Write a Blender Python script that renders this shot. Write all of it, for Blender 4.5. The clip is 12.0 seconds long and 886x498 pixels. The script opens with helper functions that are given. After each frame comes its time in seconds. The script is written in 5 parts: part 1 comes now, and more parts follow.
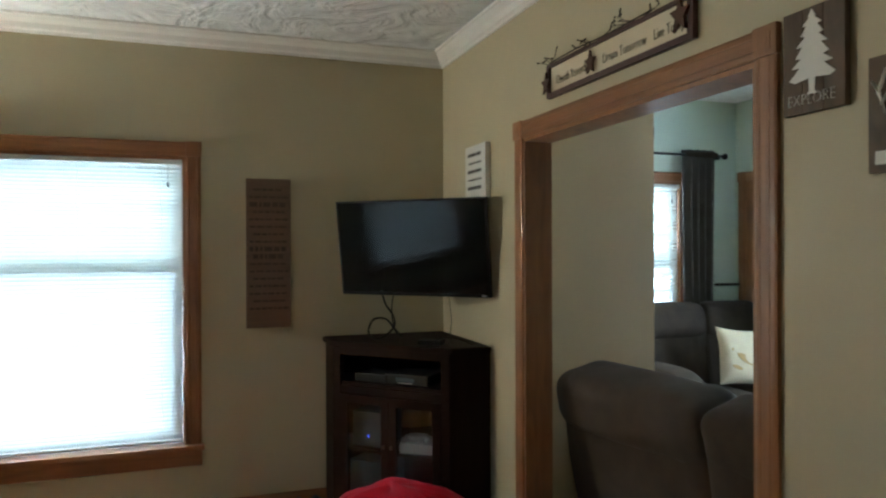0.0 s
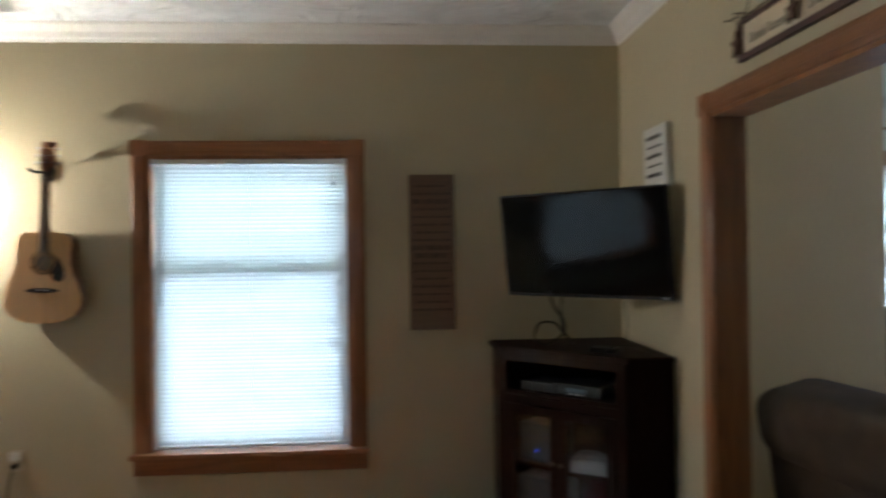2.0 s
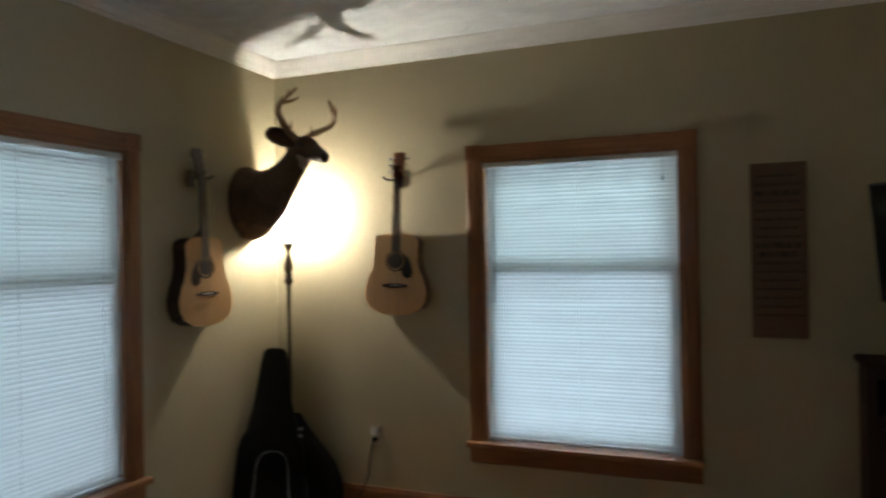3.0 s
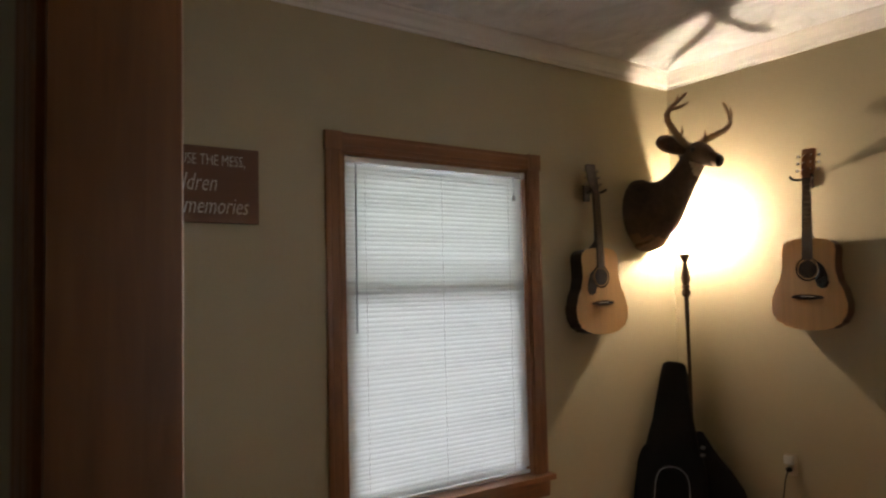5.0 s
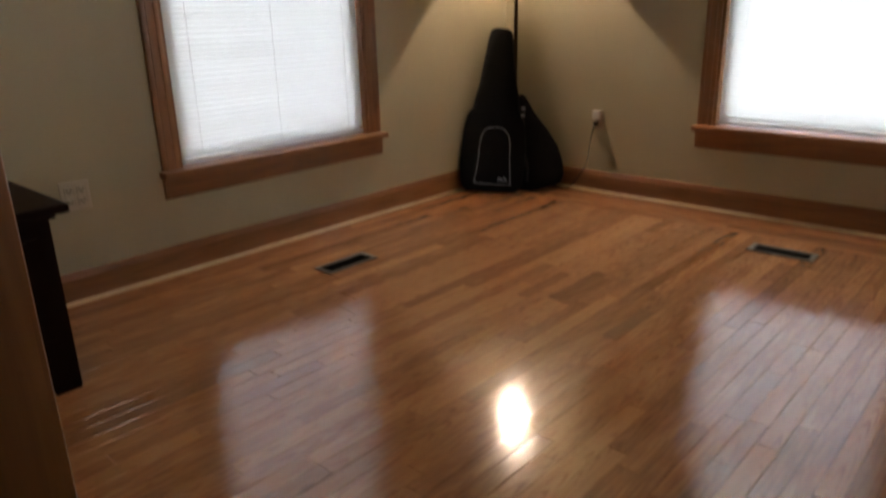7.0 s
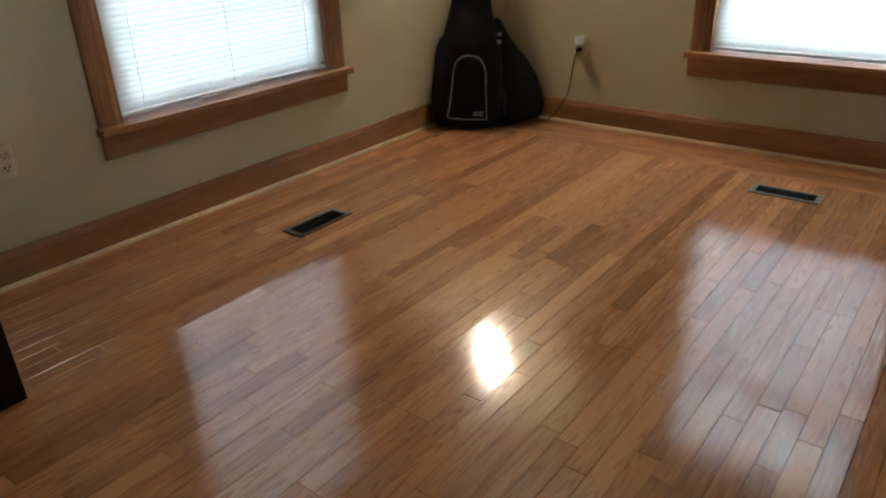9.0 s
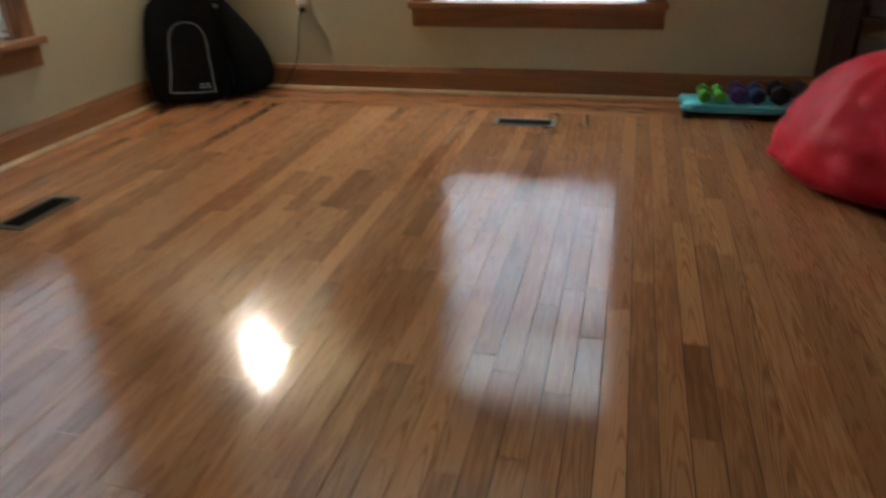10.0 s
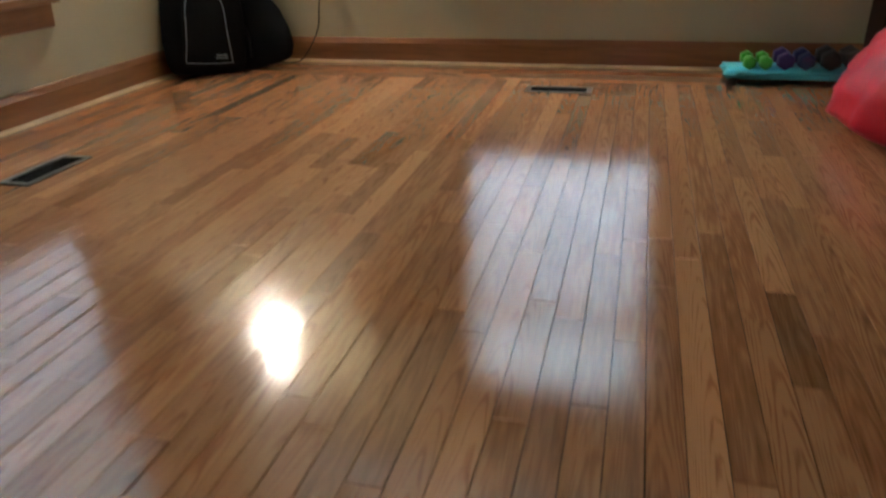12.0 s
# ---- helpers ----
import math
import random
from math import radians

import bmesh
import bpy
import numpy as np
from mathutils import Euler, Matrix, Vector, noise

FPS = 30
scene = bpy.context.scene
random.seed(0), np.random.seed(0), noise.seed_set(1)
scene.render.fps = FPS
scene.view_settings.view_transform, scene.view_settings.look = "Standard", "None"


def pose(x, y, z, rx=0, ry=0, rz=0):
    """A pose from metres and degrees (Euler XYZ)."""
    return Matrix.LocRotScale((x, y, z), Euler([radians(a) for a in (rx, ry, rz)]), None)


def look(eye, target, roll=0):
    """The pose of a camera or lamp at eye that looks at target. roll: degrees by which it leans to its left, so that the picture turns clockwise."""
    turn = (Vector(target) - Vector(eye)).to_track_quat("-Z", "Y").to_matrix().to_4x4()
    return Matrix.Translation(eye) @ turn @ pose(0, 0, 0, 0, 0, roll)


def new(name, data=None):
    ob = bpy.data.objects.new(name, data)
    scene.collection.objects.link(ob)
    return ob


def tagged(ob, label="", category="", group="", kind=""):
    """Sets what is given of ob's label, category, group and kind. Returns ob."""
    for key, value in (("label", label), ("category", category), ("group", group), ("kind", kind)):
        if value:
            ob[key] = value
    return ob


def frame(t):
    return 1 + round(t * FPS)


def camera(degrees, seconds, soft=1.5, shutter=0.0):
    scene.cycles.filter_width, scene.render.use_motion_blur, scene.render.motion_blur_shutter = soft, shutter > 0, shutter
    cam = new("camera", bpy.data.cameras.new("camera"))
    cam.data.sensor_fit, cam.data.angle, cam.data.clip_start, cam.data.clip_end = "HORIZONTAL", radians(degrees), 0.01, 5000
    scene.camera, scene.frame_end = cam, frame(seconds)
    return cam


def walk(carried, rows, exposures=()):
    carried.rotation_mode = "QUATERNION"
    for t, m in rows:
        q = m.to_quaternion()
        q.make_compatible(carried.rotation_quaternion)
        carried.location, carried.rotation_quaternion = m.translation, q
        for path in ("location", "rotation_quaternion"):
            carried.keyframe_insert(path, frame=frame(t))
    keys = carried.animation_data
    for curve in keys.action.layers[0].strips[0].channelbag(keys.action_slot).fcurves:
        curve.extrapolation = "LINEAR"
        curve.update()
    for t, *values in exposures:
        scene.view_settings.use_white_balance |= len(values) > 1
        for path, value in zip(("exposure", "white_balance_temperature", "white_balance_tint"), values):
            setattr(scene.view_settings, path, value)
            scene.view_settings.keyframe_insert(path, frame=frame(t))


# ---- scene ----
cam = camera(63.9, 12.0, 2.2, 0.5)
PATH = [
    (0, (2.471, -4.15, 1.525), (3.14, -2.265, 1.523), -0.2),
    (0.5, (2.544, -4.099, 1.539), (3.104, -2.18, 1.544), -0.5),
    (1, (2.653, -3.965, 1.536), (3.125, -2.021, 1.548), -0.5),
    (1.5, (2.677, -3.897, 1.533), (3.106, -1.944, 1.543), -0.6),
    (2, (2.678, -3.881, 1.505), (2.817, -1.886, 1.511), -0.8),
    (2.5, (2.685, -3.825, 1.48), (2.305, -1.862, 1.488), -0.8),
    (3, (2.664, -3.788, 1.523), (1.917, -1.933, 1.53), -1.0),
    (3.5, (2.691, -3.741, 1.529), (1.648, -2.035, 1.57), -1.1),
    (3.7, (2.71, -3.704, 1.502), (1.537, -2.086, 1.566), -1.4),
    (5.3, (2.783, -3.748, 1.354), (1.135, -2.619, 1.454), -1.3),
    (5.5, (2.8, -3.732, 1.301), (1.155, -2.596, 1.366), -1.4),
    (6, (2.834, -3.728, 1.23), (1.292, -2.463, 1.079), -1.3),
    (6.5, (2.845, -3.753, 1.181), (1.453, -2.383, 0.752), -1.2),
    (7, (2.843, -3.773, 1.067), (1.568, -2.369, 0.431), -1.4),
    (7.2, (2.864, -3.759, 1.054), (1.623, -2.368, 0.328), -1.5),
    (8.8, (2.585, -3.614, 1.154), (1.451, -2.224, 0.269), -1.9),
    (9, (2.549, -3.592, 1.14), (1.423, -2.186, 0.271), -2.1),
    (9.5, (2.466, -3.594, 1.09), (1.514, -2.064, 0.223), -2.0),
    (10, (2.378, -3.63, 0.901), (1.916, -1.893, 0.024), -1.7),
    (10.5, (2.35, -3.612, 0.605), (1.964, -1.856, -0.272), -1.5),
    (11, (2.318, -3.635, 0.51), (1.931, -1.882, -0.372), -1.8),
    (11.5, (2.299, -3.624, 0.547), (1.863, -1.882, -0.333), -1.9),
    (12, (2.265, -3.567, 0.698), (1.779, -1.826, -0.157), -1.8),
]
EXPO = [(0.0, -0.16, 5150, 1), (1.5, -0.1, 5150, 3), (2.0, -0.56, 5200, 9), (2.5, -1.2, 5250, 7), (3.0, -1.5, 5350, 6), (3.5, -1.48, 5750, 15), (5.5, -1.18, 6550, 19), (6.0, -1.36, 6550, 20), (6.5, -1.08, 6450, 19), (7.0, -0.66, 6400, 20), (9.0, -0.3, 5750, 9), (9.5, -0.26, 5700, 8), (10.0, -0.22, 5450, 6), (10.5, 0.04, 5300, 6), (12.0, -0.02, 5300, 5)]
walk(cam, [(t, look(eye, target, roll)) for t, eye, target, roll in PATH], EXPO)

# ---------------------------------------------------------------- world and lamps
DAY = 10.0         # brightness of the overcast daylight behind the windows
world = bpy.data.worlds.new("sky")
scene.world = world
world.use_nodes = True
wn = world.node_tree.nodes
sky = wn.new("ShaderNodeTexSky")
sky.sky_type, sky.sun_disc = "NISHITA", False
sky.sun_elevation, sky.sun_rotation = radians(48), radians(60)
world.node_tree.links.new(sky.outputs[0], wn["Background"].inputs[0])
wn["Background"].inputs[1].default_value = 0.12
sun_data = bpy.data.lights.new("sun", "SUN")
sun_data.energy, sun_data.angle, sun_data.color = 1.0, radians(12), (1.0, 0.95, 0.88)
sun = new("sun", sun_data)
sun.matrix_world = look((20, 12, 22), (4, -2, 0))

# ---------------------------------------------------------------- plan
W, L = 3.947, 3.533            # room: x from 0 to W, y from 0 down to -L
H = 2.725                     # ceiling
TW = 0.14                     # wall thickness
TD = 0.118                    # thickness of the wall to the back room
WA = (1.374, 2.444)             # window opening in the long wall
WB = (-2.306, -1.214)           # window opening in the side wall
SILL, HEADW = 0.455, 2.032
OC = (-2.595, -1.138)         # cased opening to the living room
OD = (1.95, 3.42)             # cased opening to the back room
HEADC = 2.038
BACK = -7.2                   # back room's far wall
LX, LY = 6.76, 0.62           # living room's far corner
LS = -4.6                     # living room's near wall


# ---------------------------------------------------------------- materials
def material(name, color, rough=0.6, metal=0.0, vary=0.12, scale=8.0, bump=0.0, bump_scale=60.0, stretch=(1, 1, 1),
             distort=0.0, spec=0.5, coat=0.0, emit=0.0, island=False, per_object=0.0):
    m = bpy.data.materials.new(name)
    m.use_nodes = True
    t = m.node_tree
    n, ln = t.nodes, t.links
    b = n["Principled BSDF"]
    b.inputs["Roughness"].default_value = rough
    b.inputs["Metallic"].default_value = metal
    b.inputs["Specular IOR Level"].default_value = spec
    b.inputs["Coat Weight"].default_value = coat
    b.inputs["Coat Roughness"].default_value = 0.12
    geo = n.new("ShaderNodeNewGeometry")
    mp = n.new("ShaderNodeMapping")
    mp.inputs["Scale"].default_value = stretch
    ln.new(geo.outputs["Position"], mp.inputs["Vector"])
    n1 = n.new("ShaderNodeTexNoise")
    n1.inputs["Scale"].default_value, n1.inputs["Detail"].default_value = scale, 6
    n1.inputs["Distortion"].default_value = distort
    n2 = n.new("ShaderNodeTexNoise")
    n2.inputs["Scale"].default_value, n2.inputs["Detail"].default_value = scale * 0.17, 3
    ln.new(mp.outputs[0], n1.inputs["Vector"])
    ln.new(mp.outputs[0], n2.inputs["Vector"])
    add = n.new("ShaderNodeMath")
    add.operation = "ADD"
    ln.new(n1.outputs["Fac"], add.inputs[0])
    ln.new(n2.outputs["Fac"], add.inputs[1])
    rng = n.new("ShaderNodeMapRange")
    rng.inputs["From Min"].default_value, rng.inputs["From Max"].default_value = 0.6, 1.4
    ln.new(add.outputs[0], rng.inputs["Value"])
    ramp = n.new("ShaderNodeValToRGB")
    lo = [max(0.0, c * (1 - vary)) for c in color]
    hi = [min(1.0, c * (1 + vary)) for c in color]
    ramp.color_ramp.elements[0].color = (*lo, 1)
    ramp.color_ramp.elements[1].color = (*hi, 1)
    ln.new(rng.outputs[0], ramp.inputs["Fac"])
    out = ramp.outputs["Color"]
    if per_object:
        hsv = n.new("ShaderNodeHueSaturation")
        src = geo.outputs["Random Per Island"] if island else n.new("ShaderNodeObjectInfo").outputs["Random"]
        r2 = n.new("ShaderNodeMapRange")
        r2.inputs["To Min"].default_value, r2.inputs["To Max"].default_value = 1 - per_object, 1 + per_object
        ln.new(src, r2.inputs["Value"])
        ln.new(r2.outputs[0], hsv.inputs["Value"])
        ln.new(out, hsv.inputs["Color"])
        out = hsv.outputs["Color"]
    ln.new(out, b.inputs["Base Color"])
    if bump:
        n3 = n.new("ShaderNodeTexNoise")
        n3.inputs["Scale"].default_value, n3.inputs["Detail"].default_value = bump_scale, 4
        ln.new(mp.outputs[0], n3.inputs["Vector"])
        bp = n.new("ShaderNodeBump")
        bp.inputs["Strength"].default_value, bp.inputs["Distance"].default_value = bump, 0.004
        ln.new(n3.outputs["Fac"], bp.inputs["Height"])
        ln.new(bp.outputs[0], b.inputs["Normal"])
    if emit:
        b.inputs["Emission Color"].default_value = (*color, 1)
        b.inputs["Emission Strength"].default_value = emit
    return m


def board_material(name, island, along_x=False):
    """Stained oak strip flooring: each board its own tone, with streaks and cathedral grain along its length."""
    m = bpy.data.materials.new(name)
    m.use_nodes = True
    t = m.node_tree
    n, ln = t.nodes, t.links
    b = n["Principled BSDF"]
    geo = n.new("ShaderNodeNewGeometry")
    rnd = geo.outputs["Random Per Island"] if island else n.new("ShaderNodeObjectInfo").outputs["Random"]
    off = n.new("ShaderNodeVectorMath")
    off.operation = "MULTIPLY_ADD"
    comb = n.new("ShaderNodeCombineXYZ")
    for k in range(3):
        ln.new(rnd, comb.inputs[k])
    ln.new(comb.outputs[0], off.inputs[0])
    off.inputs[1].default_value = (37.0, 53.0, 19.0)
    ln.new(geo.outputs["Position"], off.inputs[2])
    mp = n.new("ShaderNodeMapping")
    mp.inputs["Scale"].default_value = (0.07, 1.0, 1.0) if along_x else (1.0, 0.07, 1.0)
    ln.new(off.outputs[0], mp.inputs["Vector"])
    grain = n.new("ShaderNodeTexNoise")
    grain.inputs["Scale"].default_value, grain.inputs["Detail"].default_value = 105, 3
    ln.new(mp.outputs[0], grain.inputs["Vector"])
    mp2 = n.new("ShaderNodeMapping")
    mp2.inputs["Scale"].default_value = (0.16, 1.0, 1.0) if along_x else (1.0, 0.16, 1.0)
    ln.new(off.outputs[0], mp2.inputs["Vector"])
    wave = n.new("ShaderNodeTexWave")
    wave.wave_type, wave.rings_direction = "RINGS", "Z"
    wave.inputs["Scale"].default_value, wave.inputs["Distortion"].default_value = 12, 5
    wave.inputs["Detail"].default_value, wave.inputs["Detail Scale"].default_value = 3, 1.4
    ln.new(mp2.outputs[0], wave.inputs["Vector"])
    blot = n.new("ShaderNodeTexNoise")
    blot.inputs["Scale"].default_value, blot.inputs["Detail"].default_value = 7, 3
    ln.new(mp2.outputs[0], blot.inputs["Vector"])
    figure = wave.outputs["Fac"]
    if not island:
        # arched figure: rings of x * x and y in the board's own measure, warped by noise
        tc, sp = n.new("ShaderNodeTexCoord"), n.new("ShaderNodeSeparateXYZ")
        ln.new(tc.outputs["Object"], sp.inputs[0])

        def calc(op, a, b=None, c=None):
            nd = n.new("ShaderNodeMath")
            nd.operation = op
            for k, v in enumerate((a, b, c)):
                if v is None:
                    continue
                if isinstance(v, (int, float)):
                    nd.inputs[k].default_value = v
                else:
                    ln.new(v, nd.inputs[k])
            return nd.outputs[0]

        r2 = calc("FRACT", calc("MULTIPLY", rnd, 13.7))
        xo = calc("ADD", sp.outputs["X"], calc("MULTIPLY_ADD", r2, 0.05, -0.025))
        warp = n.new("ShaderNodeTexNoise")
        warp.inputs["Scale"].default_value, warp.inputs["Detail"].default_value = 22, 3
        ln.new(mp2.outputs[0], warp.inputs["Vector"])
        v = calc("MULTIPLY_ADD", calc("MULTIPLY", xo, xo), 3600.0, calc("MULTIPLY", sp.outputs["Y"], 9.0))
        v = calc("MULTIPLY_ADD", warp.outputs["Fac"], 3.0, v)
        rings = calc("POWER", calc("MULTIPLY_ADD", calc("SINE", calc("MULTIPLY", v, 6.283)), 0.5, 0.5), 0.6)
        figure = calc("MULTIPLY", rings, calc("MULTIPLY_ADD", calc("FRACT", calc("MULTIPLY", rnd, 7.3)), 1.5, 0.2))
    mix = n.new("ShaderNodeMath")
    mix.operation = "MULTIPLY_ADD"
    ln.new(figure, mix.inputs[0])
    mix.inputs[1].default_value = 0.30 if not island else 0.16
    ln.new(grain.outputs["Fac"], mix.inputs[2])
    mix2 = n.new("ShaderNodeMath")
    mix2.operation = "MULTIPLY_ADD"
    ln.new(blot.outputs["Fac"], mix2.inputs[0])
    mix2.inputs[1].default_value = 0.55
    ln.new(mix.outputs[0], mix2.inputs[2])
    ramp = n.new("ShaderNodeValToRGB")
    e = ramp.color_ramp.elements
    e[0].position, e[0].color = 0.40, (0.188, 0.082, 0.034, 1)
    e[1].position, e[1].color = 1.10, (0.382, 0.190, 0.086, 1)
    mid = e.new(0.78)
    mid.color = (0.290, 0.132, 0.057, 1)
    ln.new(mix2.outputs[0], ramp.inputs["Fac"])
    tone = n.new("ShaderNodeValToRGB")
    te = tone.color_ramp.elements
    te[0].position, te[0].color = 0.0, (0.76, 0.70, 0.66, 1)
    te[1].position, te[1].color = 1.0, (1.18, 1.15, 1.10, 1)
    k = te.new(0.14)
    k.color = (0.86, 0.83, 0.81, 1)
    k = te.new(0.6)
    k.color = (1.0, 0.95, 0.92, 1)
    ln.new(rnd, tone.inputs["Fac"])
    mul = n.new("ShaderNodeMix")
    mul.data_type, mul.blend_type = "RGBA", "MULTIPLY"
    mul.inputs[0].default_value = 1.0
    ln.new(ramp.outputs[0], mul.inputs[6])
    ln.new(tone.outputs[0], mul.inputs[7])
    ln.new(mul.outputs[2], b.inputs["Base Color"])
    wear = n.new("ShaderNodeTexNoise")
    wear.inputs["Scale"].default_value, wear.inputs["Detail"].default_value = 3.5, 5
    ln.new(geo.outputs["Position"], wear.inputs["Vector"])
    rr = n.new("ShaderNodeMapRange")
    rr.inputs["To Min"].default_value, rr.inputs["To Max"].default_value = 0.08, 0.16
    ln.new(wear.outputs["Fac"], rr.inputs["Value"])
    ln.new(rr.outputs[0], b.inputs["Roughness"])
    b.inputs["Specular IOR Level"].default_value = 0.85
    bp = n.new("ShaderNodeBump")
    bp.inputs["Strength"].default_value, bp.inputs["Distance"].default_value = 0.02, 0.002
    ln.new(mix.outputs[0], bp.inputs["Height"])
    ln.new(bp.outputs[0], b.inputs["Normal"])
    return m


def ceiling_material():
    """White ceiling with a brushed swirl texture."""
    m = material("ceiling_paint", (0.77, 0.79, 0.81), 0.85, vary=0.16, scale=3.2, distort=1.6, stretch=(1, 1.7, 1))
    t = m.node_tree
    n, ln = t.nodes, t.links
    geo = n.new("ShaderNodeNewGeometry")
    a = n.new("ShaderNodeTexNoise")
    a.inputs["Scale"].default_value, a.inputs["Detail"].default_value, a.inputs["Distortion"].default_value = 3.4, 7, 1.7
    ln.new(geo.outputs["Position"], a.inputs["Vector"])
    bp = n.new("ShaderNodeBump")
    bp.inputs["Strength"].default_value, bp.inputs["Distance"].default_value = 0.95, 0.05
    ln.new(a.outputs["Fac"], bp.inputs["Height"])
    ln.new(bp.outputs[0], n["Principled BSDF"].inputs["Normal"])
    return m


def slat_material(name, diffuse, through_, share):
    m = bpy.data.materials.new(name)
    m.use_nodes = True
    t = m.node_tree
    n, ln = t.nodes, t.links
    n.remove(n["Principled BSDF"])
    d, tr, mx = n.new("ShaderNodeBsdfDiffuse"), n.new("ShaderNodeBsdfTranslucent"), n.new("ShaderNodeMixShader")
    d.inputs[0].default_value = (*diffuse, 1)
    tr.inputs[0].default_value = (*through_, 1)
    mx.inputs[0].default_value = share
    ln.new(d.outputs[0], mx.inputs[1])
    ln.new(tr.outputs[0], mx.inputs[2])
    ln.new(mx.outputs[0], n["Material Output"].inputs[0])
    return m


def glass_material(name, tint=(1, 1, 1)):
    m = bpy.data.materials.new(name)
    m.use_nodes = True
    b = m.node_tree.nodes["Principled BSDF"]
    b.inputs["Base Color"].default_value = (*tint, 1)
    b.inputs["Roughness"].default_value = 0.02
    b.inputs["Transmission Weight"].default_value = 1.0
    b.inputs["IOR"].default_value = 1.45
    return m


def outside_material(name, strength):
    """Bright hazy daylight: foliage above, pale ground and siding below."""
    m = bpy.data.materials.new(name)
    m.use_nodes = True
    t = m.node_tree
    n, ln = t.nodes, t.links
    n.remove(n["Principled BSDF"])
    em = n.new("ShaderNodeEmission")
    geo, sep = n.new("ShaderNodeNewGeometry"), n.new("ShaderNodeSeparateXYZ")
    ln.new(geo.outputs["Position"], sep.inputs[0])
    ns = n.new("ShaderNodeTexNoise")
    ns.inputs["Scale"].default_value, ns.inputs["Detail"].default_value = 2.2, 4
    ln.new(geo.outputs["Position"], ns.inputs["Vector"])
    ad = n.new("ShaderNodeMath")
    ad.operation = "MULTIPLY_ADD"
    ln.new(ns.outputs["Fac"], ad.inputs[0])
    ad.inputs[1].default_value = 0.4
    ln.new(sep.outputs["Z"], ad.inputs[2])
    ramp = n.new("ShaderNodeValToRGB")
    e = ramp.color_ramp.elements
    e[0].position, e[0].color = 0.50, (0.92, 0.97, 1.04, 1)
    e[1].position, e[1].color = 0.92, (0.62, 0.74, 0.64, 1)
    mr = n.new("ShaderNodeMapRange")
    mr.inputs["From Max"].default_value = 3.0
    ln.new(ad.outputs[0], mr.inputs["Value"])
    ln.new(mr.outputs[0], ramp.inputs["Fac"])
    ln.new(ramp.outputs[0], em.inputs[0])
    em.inputs[1].default_value = strength
    ln.new(em.outputs[0], n["Material Output"].inputs[0])
    return m


M_WALL = material("khaki_wall_paint", (0.462, 0.405, 0.258), 0.55, vary=0.035, scale=5, bump=0.12, bump_scale=90)
M_MINT = material("mint_wall_paint", (0.60, 0.69, 0.60), 0.6, vary=0.03, scale=5, bump=0.1, bump_scale=90)
M_CEIL = ceiling_material()
M_CROWN = material("white_trim_paint", (0.78, 0.77, 0.74), 0.45, vary=0.03)
M_OAK = material("stained_oak_trim", (0.235, 0.100, 0.033), 0.44, vary=0.40, scale=26, stretch=(1, 1, 0.10), distort=1.2, bump=0.12, bump_scale=80, coat=0.08)
M_OAKX = material("stained_oak_rail_x", (0.235, 0.100, 0.033), 0.44, vary=0.40, scale=26, stretch=(0.10, 1, 1), distort=1.2, bump=0.12, bump_scale=80, coat=0.08)
M_OAKY = material("stained_oak_rail_y", (0.235, 0.100, 0.033), 0.44, vary=0.40, scale=26, stretch=(1, 0.10, 1), distort=1.2, bump=0.12, bump_scale=80, coat=0.08)
M_SHOE = material("pale_shoe_moulding", (0.50, 0.37, 0.22), 0.4, vary=0.25, scale=14)
M_DARK = material("dark_cherry_wood", (0.012, 0.0046, 0.0026), 0.5, vary=0.4, scale=20, stretch=(1, 1, 0.12), spec=0.07)
M_JOINT = material("dark_joint", (0.018, 0.009, 0.005), 0.8)
M_BOARD = board_material("oak_board", False)
M_BOARDS = board_material("oak_board_joined", True)
M_BORDER = board_material("oak_border_board", True, True)
M_SLAT = slat_material("blind_slat", (0.82, 0.83, 0.80), (0.82, 0.84, 0.82), 0.52)
M_ALMOND = material("almond_plastic", (0.56, 0.49, 0.36), 0.45, vary=0.04)
M_PLASTIC = material("white_plastic", (0.75, 0.75, 0.72), 0.4, vary=0.03)
M_VINYL = material("white_vinyl_sash", (0.72, 0.73, 0.72), 0.45, vary=0.04)
M_GLASS = glass_material("window_glass")
M_SMOKE = glass_material("smoked_glass", (0.50, 0.53, 0.55))
M_OUT = outside_material("outside_daylight", DAY)
M_OUTN = outside_material("outside_daylight_open_side", DAY * 3.3)
M_OUTL = outside_material("outside_daylight_living_side", DAY * 2.9)
M_OUTW = outside_material("outside_daylight_west_side", DAY * 1.3)
M_BLACK = material("black_plastic", (0.010, 0.010, 0.011), 0.45, vary=0.1, spec=0.22)
M_SCREEN = material("tv_screen", (0.004, 0.005, 0.006), 0.08, vary=0.02, spec=0.26)
M_METAL = material("dark_bronze_metal", (0.055, 0.038, 0.026), 0.38, metal=0.85, vary=0.15)
M_STRING = material("bronze_string", (0.30, 0.22, 0.13), 0.45, metal=1.0, vary=0.05)
M_FROST = slat_material("frosted_glass", (0.93, 0.92, 0.90), (0.95, 0.93, 0.88), 0.75)
fn, fl = M_FROST.node_tree.nodes, M_FROST.node_tree.links
clear, half = fn.new("ShaderNodeBsdfTransparent"), fn.new("ShaderNodeMixShader")
half.inputs[0].default_value = 0.80
fl.new(fn["Material Output"].inputs[0].links[0].from_socket, half.inputs[1])
fl.new(clear.outputs[0], half.inputs[2])
fl.new(half.outputs[0], fn["Material Output"].inputs[0])
M_CHROME = material("chrome", (0.7, 0.7, 0.7), 0.2, metal=1.0, vary=0.02)
